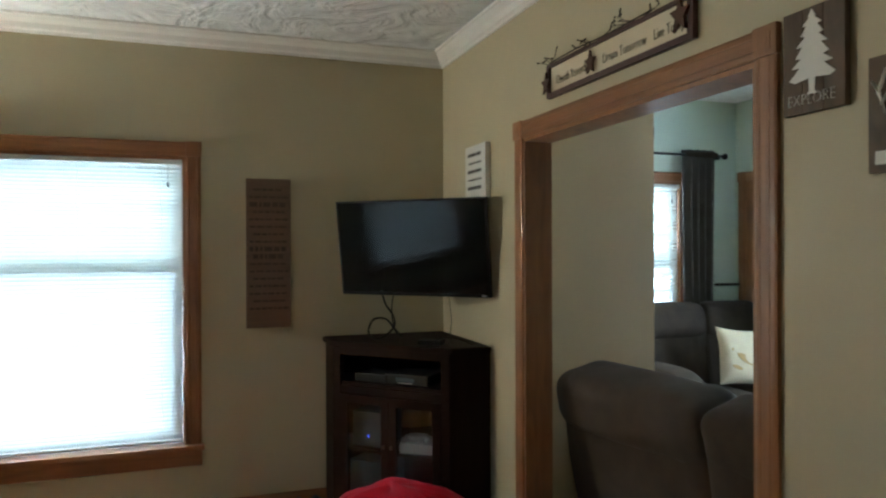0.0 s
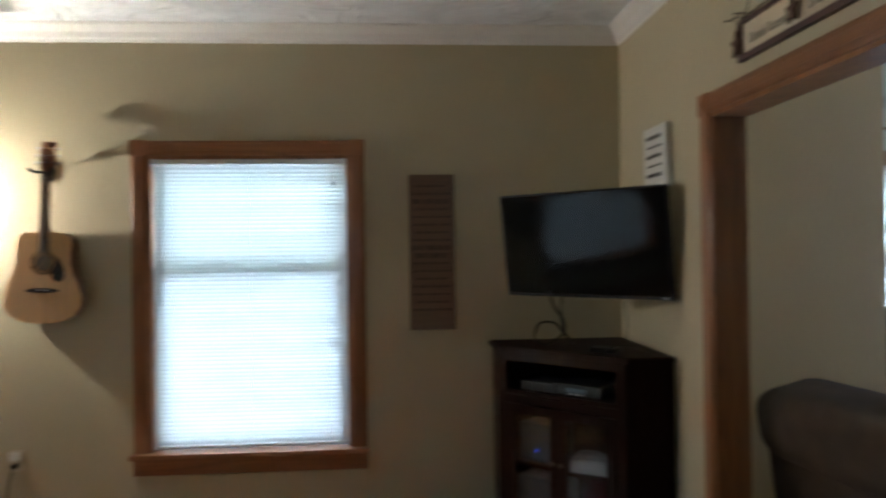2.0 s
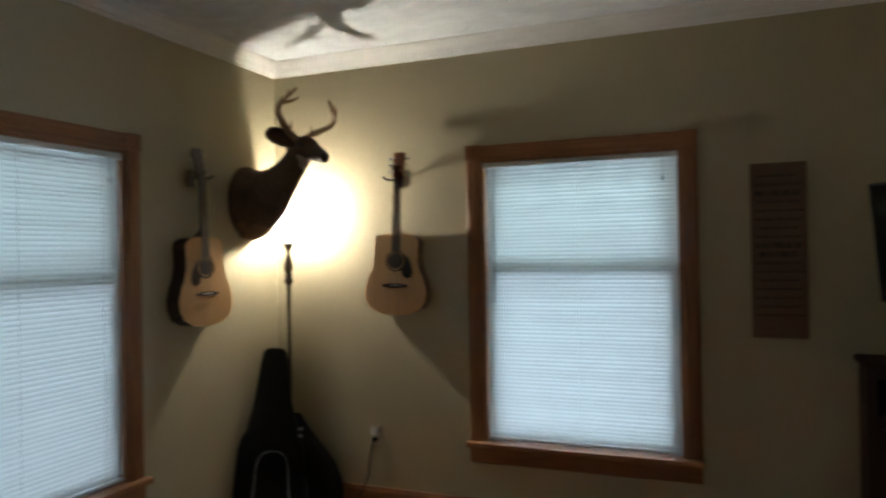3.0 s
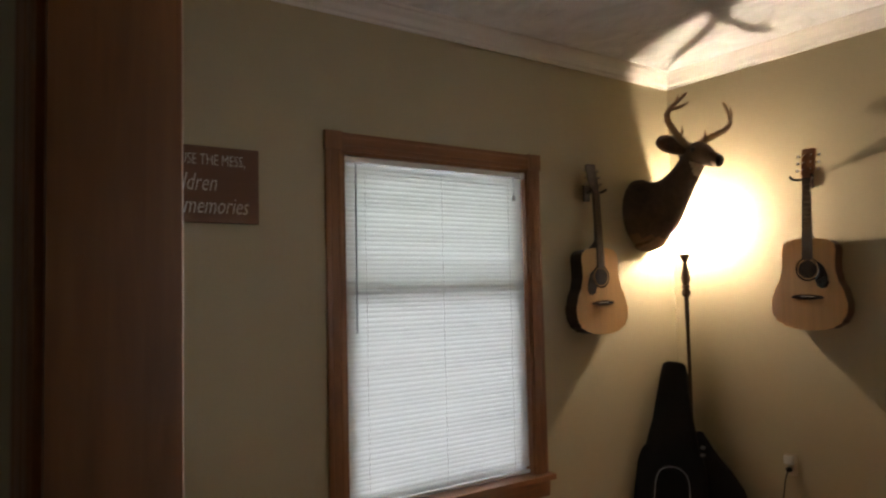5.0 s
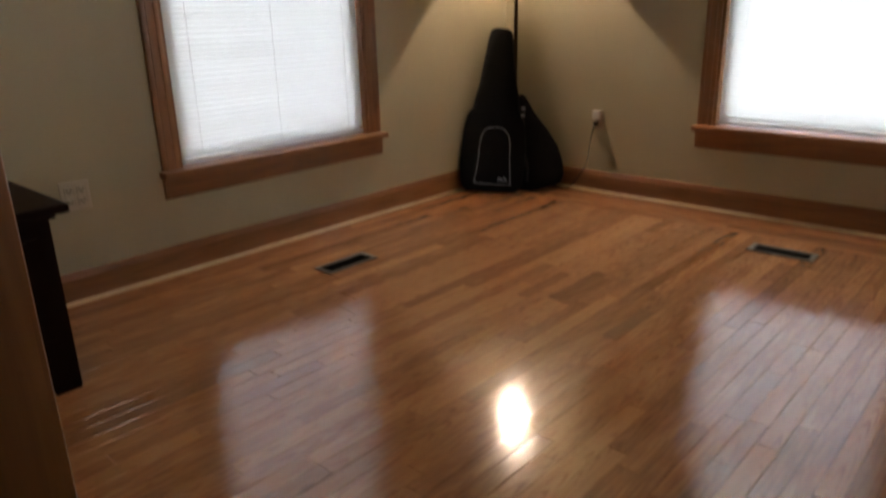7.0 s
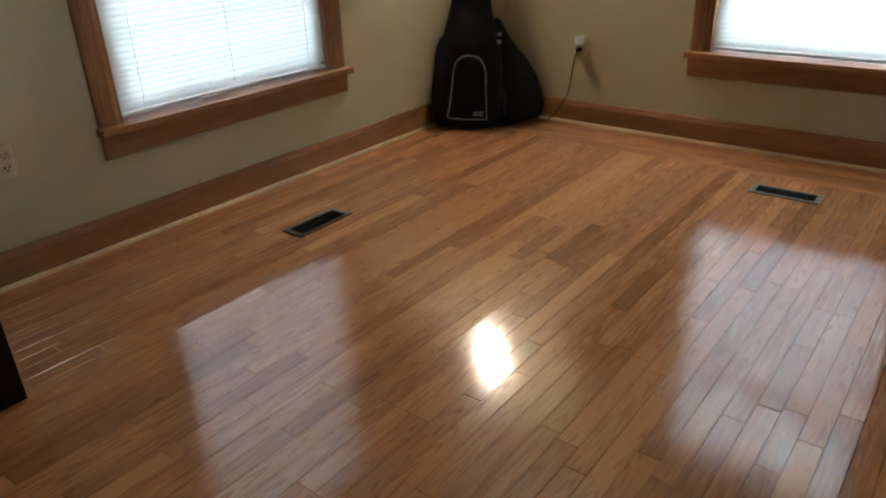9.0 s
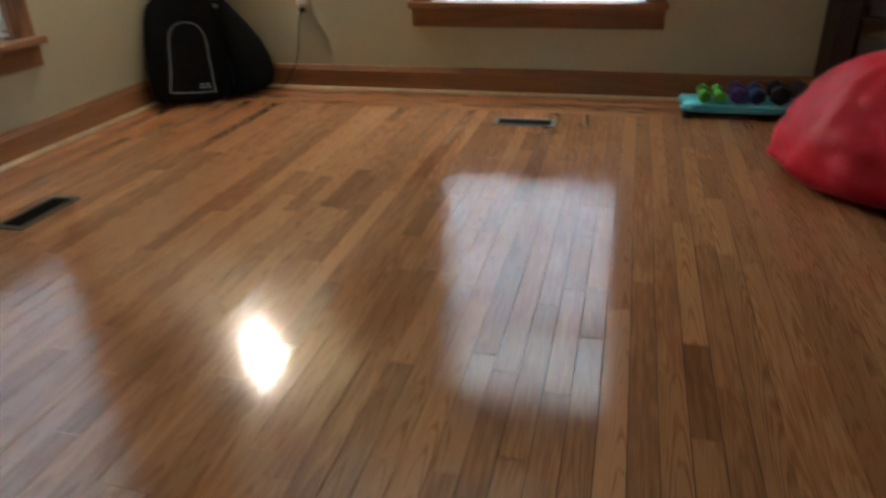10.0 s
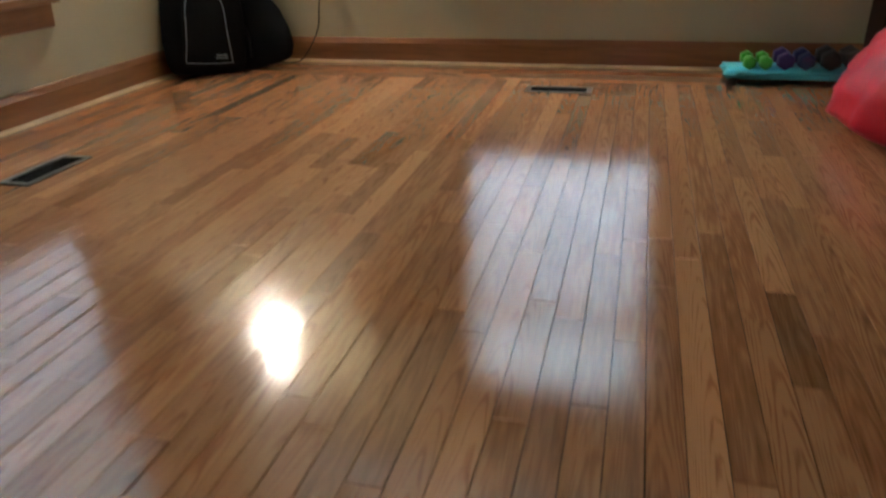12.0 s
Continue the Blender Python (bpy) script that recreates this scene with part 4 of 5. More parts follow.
# ---------------------------------------------------------------- television and stand in the corner
def tv():
    w, h = 0.885, 0.515
    tl, tr = Vector((3.225, -0.262, 0)), Vector((3.862, -0.878, 0))
    mid = (tl + tr) / 2
    ang = math.degrees(math.atan2(tr.y - tl.y, tr.x - tl.x))
    # origin at the middle of the top edge; the screen faces local -y and leans forward at the top
    t = thing("television", "black flat-screen television on a wall arm, tilted down", "television", pose(mid.x, mid.y, 1.782, 0, 0, ang) @ pose(0, 0, 0, 8, 0, 0))
    bm = bmesh.new()
    box(bm, (-w / 2, 0.0, -h), (w / 2, 0.028, 0), 0.006)
    box(bm, (-w * 0.36, 0.028, -h * 0.95), (w * 0.36, 0.062, -h * 0.30), 0.012)
    part("housing", bm, M_BLACK, t)
    part("screen", boxes(((-w / 2 + 0.010, -0.0025, -h + 0.016), (w / 2 - 0.010, 0.0, -0.010))), M_SCREEN, t, "dark glossy screen")
    b = 0.010
    bm = boxes(((-w / 2, -0.004, -b), (w / 2, 0.0, 0)), ((-w / 2, -0.004, -h), (w / 2, 0.0, -h + 0.016)), ((-w / 2, -0.004, -h + 0.016), (-w / 2 + b, 0.0, -b)), ((w / 2 - b, -0.004, -h + 0.016), (w / 2, 0.0, -b)))
    part("bezel", bm, M_BLACK, t)
    part("badge", boxes(((w / 2 - 0.05, -0.0055, -h + 0.004), (w / 2 - 0.022, -0.004, -h + 0.013))), M_PAPER, t, "small pale badge")
    bm = bmesh.new()
    box(bm, (-0.11, 0.062, -0.36), (0.11, 0.075, -0.16), 0.003)
    tube(bm, [(0, 0.07, -0.26), (0.05, 0.16, -0.25), (0.0, 0.28, -0.21)], 0.016, 8)
    part("wall_arm", bm, M_BLACK, t)


tv()

SX, SY = 0.735, 0.235       # corner stand: leg along each wall, depth of the short sides
P = [(W - SX, -0.012), (W - SX, -SY), (W - SY, -SX - 0.02), (W - 0.012, -SX - 0.02), (W - 0.012, -0.012)]


def grown(o):
    c = (W - 0.30, -0.30)
    return [(c[0] + (x - c[0]) * (1 + o), c[1] + (y - c[1]) * (1 + o)) if x < W - 0.1 and y < -0.1 else (x - (0.02 if x < W - 0.1 else 0) * (o > 0), y - (0.02 if y < -0.1 else 0) * (o > 0)) for x, y in P]


stand = thing("corner_tv_stand", "tall dark cherry corner cabinet with glass doors", "tv stand")
bm = bmesh.new()
prism(bm, grown(0.03), 0.985, 1.015)
bmesh.ops.bevel(bm, geom=[e for e in bm.edges], offset=0.006, segments=2, affect="EDGES")
part("top", bm, M_DARK, stand)
for nm, z0, z1 in (("shelf", 0.775, 0.795), ("shelf", 0.42, 0.438), ("base", 0.035, 0.10)):
    part(nm, prism(bmesh.new(), grown(-0.03), z0, z1), M_DARK, stand)
# sides and back
for nm, a, b in (("side_panel", (W - SX, -SY, 0), (W - SX + 0.02, -0.012, 0.985)), ("side_panel", (W - SY, -SX - 0.02, 0), (W - 0.012, -SX, 0.985)), ("back_panel", (W - SX + 0.02, -0.024, 0.03), (W - 0.012, -0.012, 0.985)), ("back_panel", (W - 0.024, -SX, 0.03), (W - 0.012, -0.024, 0.985))):
    part(nm, boxes((a, b)), M_DARK, stand)
fa, fb = Vector((W - SX, -SY, 0)), Vector((W - SY, -SX - 0.02, 0))
fl = (fb - fa).length
face = pose(fa.x, fa.y, 0, 0, 0, math.degrees(math.atan2(fb.y - fa.y, fb.x - fa.x)))   # local x along the front, -y out
for x0, x1 in ((0, 0.052), (fl - 0.052, fl)):
    part("front_post", boxes(((x0, -0.006, 0), (x1, 0.03, 0.985)), bevel=0.004), M_DARK, stand, at=face)
part("top_rail", boxes(((0.052, -0.004, 0.945), (fl - 0.052, 0.02, 0.985))), M_DARK, stand, at=face)
part("middle_rail", boxes(((0.052, -0.004, 0.735), (fl - 0.052, 0.02, 0.775))), M_DARK, stand, at=face)
dw = (fl - 0.104) / 2
for i in (0, 1):
    x0 = 0.053 + i * dw
    x1 = x0 + dw - 0.002
    f = 0.045
    d = part("door", boxes(((x0, -0.012, 0.11), (x0 + f, 0.008, 0.73)), ((x1 - f, -0.012, 0.11), (x1, 0.008, 0.73)), ((x0 + f, -0.012, 0.685), (x1 - f, 0.008, 0.73)), ((x0 + f, -0.012, 0.11), (x1 - f, 0.008, 0.165))), M_DARK, stand, at=face)
    p = part("glass_pane", boxes(((x0 + f, -0.004, 0.165), (x1 - f, 0.0, 0.685))), M_SMOKE, d)
    p.visible_shadow = False
    bm = bmesh.new()
    bmesh.ops.create_uvsphere(bm, u_segments=10, v_segments=8, radius=0.010, matrix=Matrix.Translation((x1 - 0.022 if i == 0 else x0 + 0.022, -0.024, 0.47)))
    part("knob", bm, M_METAL, d)


def on_stand(name, label, cat, x, y, z, size, mat, turn=None, bevel=0.006):
    m = face @ pose(x, y, z, 0, 0, turn or 0)
    ob = part(name, boxes(((-size[0] / 2, -size[1] / 2, 0), (size[0] / 2, size[1] / 2, size[2])), bevel=bevel), mat)
    ob.matrix_world = m
    return tagged(ob, label, cat)


rx = on_stand("cable_box", "black cable box with a lit display on the shelf", "cable box", fl * 0.60, 0.15, 0.796, (0.26, 0.20, 0.055), M_BLACK)
part("display", boxes(((-0.06, -0.1015, 0.016), (0.05, -0.100, 0.036))), M_TEALBOX, rx)
part("front_strip", boxes(((-0.05, -0.1015, 0.006), (0.04, -0.100, 0.010))), M_PAPER, rx)
on_stand("media_player", "flat black media player on the shelf", "media player", fl * 0.30, 0.13, 0.796, (0.20, 0.18, 0.045), M_BLACK)
gc = on_stand("game_console", "blue-grey game console behind the cabinet glass", "game console", fl * 0.27, 0.15, 0.439, (0.20, 0.20, 0.19), M_TEALBOX)
part("power_light", boxes(((0.0, -0.1025, 0.05), (0.006, -0.1, 0.062))), M_LED, gc, "blue power light")
on_stand("storage_box", "blue-grey box on the lower shelf", "box", fl * 0.27, 0.15, 0.101, (0.22, 0.22, 0.26), M_TEALBOX)
st = on_stand("paper_stack", "stack of white papers and cases behind the glass", "papers", fl * 0.70, 0.12, 0.439, (0.22, 0.18, 0.055), M_PAPER, 12)
ct = thing("game_controller", "grey game controller lying on the papers", "game controller", face @ pose(fl * 0.66, 0.10, 0.510, 0, 0, 20))
part("shell", cushion(bmesh.new(), (0.13, 0.08, 0.045), 2.6, 0.0), M_GREYP, ct, smooth=True)
for sx in (-1, 1):
    part("grip", tube(bmesh.new(), [(sx * 0.05, -0.01, 0), (sx * 0.066, -0.055, -0.006)], [0.020, 0.015], 10), M_GREYP, ct, smooth=True)
rem = on_stand("streaming_box", "small black box with a cable on the stand top", "streaming box", fl * 0.78, 0.10, 1.0155, (0.13, 0.085, 0.024), M_BLACK, 8)
bm = bmesh.new()
tube(bm, spline([(3.44, -0.42, 1.30), (3.47, -0.40, 1.22), (3.52, -0.36, 1.16), (3.54, -0.33, 1.10), (3.50, -0.36, 1.062), (3.41, -0.45, 1.040), (3.345, -0.52, 1.085), (3.375, -0.50, 1.150), (3.46, -0.43, 1.145), (3.52, -0.38, 1.09), (3.58, -0.33, 1.03)], 6), 0.0056, 6)
tube(bm, spline([(3.50, -0.45, 1.28), (3.50, -0.41, 1.18), (3.53, -0.36, 1.08), (3.57, -0.30, 1.03)], 6), 0.0036, 6)
tagged(part("tv_cable", bm, M_BLACK, smooth=True), "looped black cable hanging from the television", "cable")
bm = bmesh.new()
tube(bm, spline([(3.72, -0.72, 1.28), (3.74, -0.70, 1.16), (3.735, -0.69, 1.065), (3.735, -0.70, 1.028)], 6), 0.0026, 6)
tube(bm, spline([(3.61, -0.74, 1.027), (3.65, -0.72, 1.055), (3.72, -0.71, 1.065), (3.79, -0.72, 1.05), (3.84, -0.75, 1.027)], 6), 0.0036, 6)
tagged(part("power_cable", bm, M_BLACK, smooth=True), "thin black cable arched over the stand top", "cable")


# ---------------------------------------------------------------- bean bag, weights, side table
def bean_bag():
    b = thing("bean_bag", "large shiny red bean bag slumped on the floor", "bean bag", pose(3.385, -1.02, 0))
    bm = bmesh.new()
    rings, k, v = [], 84, 34
    prof = [(0.0, 0.78), (0.03, 0.93), (0.07, 1.0), (0.13, 0.98), (0.20, 0.91), (0.28, 0.79), (0.35, 0.64), (0.41, 0.47), (0.44, 0.28), (0.45, 0.04)]
    zs = [p[0] for p in prof]
    rs = [p[1] for p in prof]
    for i in range(v):
        s = i / (v - 1)
        z = float(np.interp(s, np.linspace(0, 1, len(zs)), zs))
        r = float(np.interp(s, np.linspace(0, 1, len(rs)), rs))
        ring = []
        for j in range(k):
            a = 2 * math.pi * j / k
            c, sn = math.cos(a), math.sin(a)
            rr = r * 0.47 * (1 + 0.05 * math.cos(2 * a) + 0.04 * math.cos(3 * a + 0.6))
            q = Vector((c * 2.2, sn * 2.2, z * 5))
            rr *= 1 + 0.05 * noise.noise(q) + 0.058 * noise.noise(q * 3.1) * (z > 0.05) + 0.016 * (0.5 - abs(noise.noise(q * 5.0 + Vector((1, 4, 2)))) * 2) * (z > 0.04)
            pleat = 0.016 * math.sin(a * 11 + 6 * noise.noise(q * 1.4)) * max(0.0, 1 - abs(z - 0.30) / 0.13)
            ring.append((c * (rr + pleat) - 0.12 * z, sn * (rr + pleat) * 0.92, z * (1 + 0.10 * noise.noise(Vector((c, sn, 3.0))))))
        rings.append(ring)
    loft(bm, rings)
    part("cover", bm, M_RED, b, smooth=True)
    bm = bmesh.new()
    for a0 in (3.45, 5.1):
        pts = []
        for z, r in zip(zs[1:-1], rs[1:-1]):
            pts.append((math.cos(a0) * r * 0.475, math.sin(a0) * r * 0.475 * 0.92, z))
        tube(bm, spline(pts, 3), 0.005, 6)
    part("seam", bm, M_RED, b, smooth=True)


bean_bag()

step = thing("exercise_step", "aqua plastic exercise step with flared ends on the floor", "exercise step", pose(2.965, -0.235, 0))
bm = bmesh.new()
out = []
for x, y in ((-0.335, -0.115), (-0.350, -0.095), (-0.345, -0.060), (-0.318, -0.035), (-0.312, 0.0), (-0.318, 0.035), (-0.345, 0.060), (-0.350, 0.095), (-0.335, 0.115), (-0.300, 0.112), (-0.25, 0.095), (0.25, 0.095), (0.300, 0.112), (0.335, 0.115), (0.350, 0.095), (0.345, 0.060), (0.318, 0.035), (0.312, 0.0), (0.318, -0.035), (0.345, -0.060), (0.350, -0.095), (0.335, -0.115), (0.300, -0.112), (0.25, -0.095), (-0.25, -0.095), (-0.300, -0.112)):
    out.append((x, y))
prism(bm, out, 0.030, 0.062)
bmesh.ops.bevel(bm, geom=list(bm.edges), offset=0.012, segments=3, affect="EDGES")
part("platform", bm, M_AQUA, step, smooth=True)
for x in (-0.31, 0.31):
    for y in (-0.085, 0.085):
        part("foot", lathe(bmesh.new(), [(0.001, 0), (0.022, 0), (0.024, 0.034), (0.001, 0.034)], 12), M_BLACK, step, at=pose(x, y, 0))
bar_list = ((-0.245, 0.029, M_GREEN, "lime green vinyl"), (-0.182, 0.029, M_GREEN, "lime green vinyl"), (-0.106, 0.037, M_PURPLE, "purple vinyl"), (-0.026, 0.037, M_BLUE, "navy blue vinyl"), (0.066, 0.043, M_IRON, "black neoprene"), (0.158, 0.043, M_IRON, "black neoprene"))
for x, r, m, word in bar_list:
    d = thing("dumbbell", word + " dumbbell lying on the aqua step", "dumbbell", pose(2.965 + x, -0.235, 0.0625 + r), group="dumbbells on the step")
    hw = 0.085
    for sy in (-1, 1):
        bm = bmesh.new()
        rings = []
        for u, rr in ((0.028, 0.55), (0.034, 0.92), (0.045, 1.0), (0.075, 1.0), (0.086, 0.9), (0.090, 0.6)):
            rings.append([(rr * r * math.cos(2 * math.pi * (j + 0.5) / 6 + 0.0), sy * u, rr * r * math.sin(2 * math.pi * (j + 0.5) / 6)) for j in range(6)])
        loft(bm, rings)
        part("head", bm, m, d)
    part("grip", tube(bmesh.new(), [(0, -0.03, 0), (0, 0.03, 0)], 0.014, 12), m, d, smooth=True)

table = thing("side_table", "dark wooden side cabinet with bracket feet by the wall", "side cabinet", pose(0.40, -3.275, 0))
bm = bmesh.new()
box(bm, (-0.365, -0.235, 0.553), (0.365, 0.235, 0.580), 0.007)
part("tabletop", bm, M_DARK, table)
part("cornice", boxes(((-0.338, -0.205, 0.535), (0.330, 0.205, 0.553)), bevel=0.004), M_DARK, table)
foot = [(0, 0), (0.075, 0), (0.085, 0.045), (0.115, 0.080), (0.165, 0.095)]
ends = foot + [(0.382 - x, z) for x, z in reversed(foot)] + [(0.382, 0.535), (0, 0.535)]
for x0, x1 in ((-0.320, -0.300), (0.292, 0.312)):
    part("end_panel", prism(bmesh.new(), [(y - 0.191, z) for y, z in ends], x0, x1, "x"), M_DARK, table)
    for z in (0.16, 0.47):
        part("end_moulding", boxes(((x0 - 0.003, -0.150, z), (x1 + 0.003, 0.150, z + 0.015))), M_DARK, table)
front = [(0, 0), (0.075, 0), (0.085, 0.045), (0.120, 0.080), (0.180, 0.095)]
face_o = front + [(0.592 - x, z) for x, z in reversed(front)] + [(0.592, 0.535), (0, 0.535)]
for y0, y1, nm in ((0.171, 0.191, "front_panel"), (-0.191, -0.171, "back_panel")):
    part(nm, prism(bmesh.new(), [(x - 0.300, z) for x, z in face_o], y0, y1, "y"), M_DARK, table)
dr0 = part("drawer", boxes(((-0.26, 0.191, 0.375), (0.252, 0.200, 0.515)), bevel=0.004), M_DARK, table)
bm = bmesh.new()
bmesh.ops.create_uvsphere(bm, u_segments=10, v_segments=8, radius=0.012, matrix=Matrix.Translation((0, 0.212, 0.445)))
part("knob", bm, M_METAL, dr0)


# ---------------------------------------------------------------- living room seen through the opening
def creased(bm, size, seed, e=6.0, u=96, v=52, depth=0.030, plan=9.0):
    """A soft upholstered block with sharp diagonal creases, fuller towards its top."""
    rings = []
    for i in range(1, v):
        ph = math.pi * i / v - math.pi / 2
        c, sn = math.cos(ph), math.sin(ph)
        cz, sz = abs(c) ** (2 / e), math.copysign(abs(sn) ** (2 / e), sn)
        ring = []
        for x, y in superellipse(1, 1, u, plan):
            p = Vector((x * (cz ** 0.35) * size[0] / 2, y * cz * size[1] / 2, sz * size[2] / 2))
            q = Vector((p.x * 3.0 + p.z * 1.6 + seed, p.y * 4.0, p.z * 6.0 - p.x * 1.2))
            fold = max(0.0, 1 - abs(noise.noise(q)) * 6) * (0.35 + 0.65 * max(0.0, sz))
            soft = noise.noise(q * 0.7 + Vector((3, 1, 7)))
            out = Vector((x * 0.4, y, 0.35 * sz))
            p = p + out * (0.012 * soft - depth * fold)
            p.z -= 0.018 * abs(2 * p.x / size[0]) ** 8 * max(0.0, sz)
            ring.append(p)
        rings.append(ring)
    return loft(bm, rings)


def sofa(name, label, at, length, widths, depth=0.92, back_h=0.98, lean=12, arm_h=0.66):
    """Back towards local -y (rear foot at y = 0), seats towards +y, centred on x."""
    s = thing(name, label, "sofa", at)
    part("base", boxes(((-length / 2 + 0.05, 0.10, 0.06), (length / 2 - 0.05, depth - 0.06, 0.30)), bevel=0.03), M_SUEDE, s)
    arm = 0.25
    for sx in (-1, 1):
        o = part("arm", creased(bmesh.new(), (arm + 0.02, depth - 0.16, arm_h), 2.0 + sx, 3.0, 44, 26, 0.008, 4.0), M_SUEDE, s, smooth=True)
        o.matrix_local = pose(sx * (length / 2 - arm / 2), depth / 2 + 0.10, arm_h / 2 + 0.03)
    x = -length / 2
    for i, bw in enumerate(widths):
        lo, hi = max(x, -length / 2 + arm), min(x + bw, length / 2 - arm)
        o = part("seat_cushion", cushion(bmesh.new(), (hi - lo + 0.01, depth - 0.24, 0.24), 4.0, 0.008, i * 3.0), M_SUEDE, s, smooth=True)
        o.matrix_local = pose((lo + hi) / 2, depth / 2 + 0.14, 0.40)
        o = part("backrest", creased(bmesh.new(), (bw + 0.012, 0.27, back_h - 0.10), 9.0 + i * 4.0), M_SUEDE, s, smooth=True)
        o.matrix_local = pose(x + bw / 2, 0.19, 0.12, lean, 0, 0) @ pose(0, 0, (back_h - 0.10) / 2)
        o = part("headrest", creased(bmesh.new(), (bw + 0.004, 0.31, 0.30), 21.0 + i * 5.0, 3.6, 64, 26, 0.014), M_SUEDE, s, smooth=True)
        o.matrix_local = pose(x + bw / 2, 0.20, 0.12, lean, 0, 0) @ pose(0, 0, back_h - 0.235)
        x += bw
    for sx in (-1, 1):
        for y in (0.16, depth - 0.12):
            part("foot", boxes(((sx * (length / 2 - 0.16), y - 0.03, 0), (sx * (length / 2 - 0.10), y + 0.03, 0.061))), M_DARK, s)
    return s


sofa("recliner_sofa", "brown microfibre sofa with its back to the opening", pose(4.400, -2.030, 0, 0, 0, -81), 2.00, (0.88, 1.12), 0.92, 0.950, 13)
sofa("recliner_sofa", "brown microfibre sofa under the living room window", pose(6.045, 0.56, 0, 0, 0, 180), 1.40, (0.50, 0.90), 1.10, 1.07, 9, 0.70)
pl = thing("throw_pillow", "cream throw pillow propped on the brown sofa", "pillow", pose(6.235, -0.055, 0.735, 72, 4, -14))
bm = bmesh.new()
rings = []
for i in range(25):
    a = -1 + i / 12
    top, low = [], []
    for j in range(25):
        b = -1 + j / 12
        full = ((1 - abs(a) ** 3) * (1 - abs(b) ** 3)) ** 0.6
        pinch = 1 - 0.10 * (1 - abs(a) ** 2) * abs(b) ** 3, 1 - 0.10 * (1 - abs(b) ** 2) * abs(a) ** 3
        wob = 0.006 * noise.noise(Vector((a * 3, b * 3, 1.5)))
        px, py = a * 0.21 * pinch[1], b * 0.21 * pinch[0]
        top.append((px, py, 0.075 * full + 0.003 + wob * full))
        low.append((px, py, -0.065 * full - 0.003))
    rings.append(top + low[::-1])
loft(bm, rings)
part("cover", bm, M_CREAM, pl, smooth=True)
bm = bmesh.new()
for cx, cy, ln_, tn in ((-0.09, 0.05, 0.05, 20), (-0.04, -0.03, 0.07, -35), (0.05, 0.07, 0.05, 60), (0.04, -0.08, 0.06, 10), (-0.10, -0.09, 0.04, -20)):
    m = pose(cx, cy, 0.066 if abs(cx) + abs(cy) < 0.12 else 0.058, 0, 0, tn)
    vs = [bm.verts.new(m @ Vector((ln_ * math.cos(k * math.pi / 5), 0.35 * ln_ * math.sin(k * math.pi / 5), z))) for z in (0, 0.012) for k in range(10)]
    for k in range(10):
        bm.faces.new((vs[k], vs[(k + 1) % 10], vs[10 + (k + 1) % 10], vs[10 + k]))
    bm.faces.new(vs[10:])
tagged(part("print", bm, M_OCHRE, pl, "faded ochre leaf print"), kind="stuff")

LN = pose(0, LY - 0.001, 0)
window("window_3", 5.36, 6.21, LN, "stained oak cased window in the mint wall", 0.66, 2.05, 1.40)
blind(5.36, 6.21, LN, "white mini blind lowered in the living room window", 0.66, 2.05, -50)
rod = thing("curtain_rod", "thin black curtain rod with round finials", "curtain rod")
part("rod", tube(bmesh.new(), [(5.10, LY - 0.10, 2.262), (6.56, LY - 0.10, 2.262)], 0.010, 10), M_BLACK, rod, smooth=True)
for x in (5.10, 6.56):
    bm = bmesh.new()
    bmesh.ops.create_uvsphere(bm, u_segments=12, v_segments=8, radius=0.026, matrix=Matrix.Translation((x, LY - 0.10, 2.262)))
    part("finial", bm, M_BLACK, rod, smooth=True)
for x in (5.16, 6.50):
    part("bracket", boxes(((x - 0.008, LY - 0.10, 2.235), (x + 0.008, LY - 0.001, 2.251))), M_BLACK, rod)
cur = thing("curtain", "charcoal curtain panel with metal grommets, drawn aside", "curtain")
bm = bmesh.new()
front = []
n = 72
for i in range(n + 1):
    u = i / n
    x = 6.150 + 0.30 * u
    front.append((x, LY - 0.10 + 0.040 * math.sin(u * 2 * math.pi * 4.5)))
rings = []
for z, sq in ((0.25, 0.93), (0.7, 0.92), (1.2, 0.90), (1.7, 0.95), (2.1, 1.0), (2.30, 1.0)):
    ring = [((x - 6.30) * sq + 6.30 + 0.01 * noise.noise(Vector((x * 9, z * 2, 0))), y, z) for x, y in front]
    ring += [(x, y - 0.004, z) for x, y, z in reversed(ring)]
    rings.append(ring)
loft(bm, rings)
part("cloth", bm, M_CURTAIN, cur, smooth=True)
for i in range(9):
    u = (i + 0.5) / 9
    bm = bmesh.new()
    bmesh.ops.create_cone(bm, cap_ends=True, segments=14, radius1=0.022, radius2=0.022, depth=0.004, matrix=Matrix.Translation((6.150 + 0.30 * u, LY - 0.145, 2.262)) @ Matrix.Rotation(radians(90), 4, "X"))
    part("grommet", bm, M_METAL, cur)
bm = bmesh.new()
for i in range(46):
    z = 0.5 + i * 0.036
    bmesh.ops.create_icosphere(bm, subdivisions=1, radius=0.006, matrix=Matrix.Translation((6.400 + 0.012 * math.sin(i * 2.1), LY - 0.152, z)))
tagged(part("sequin_stripe", bm, M_CHROME, cur, "sparse shiny sequins"), kind="stuff")
sp = thing("wall_speaker", "small black speaker fixed high on the wall", "speaker")
part("cabinet", boxes(((5.74, LY - 0.075, 2.40), (5.90, LY - 0.002, 2.48)), bevel=0.006), M_BLACK, sp)
dr = thing("door_1", "stained oak panelled door in the living room", "door", kind="structure")
LE = pose(LX - 0.001, 0, 0, 0, 0, -90)
casing(dr, -0.50, 0.34, 0, 2.06, LE)
bm = boxes(((-0.50, -0.006, 0.002), (0.34, 0.0, 2.06)))
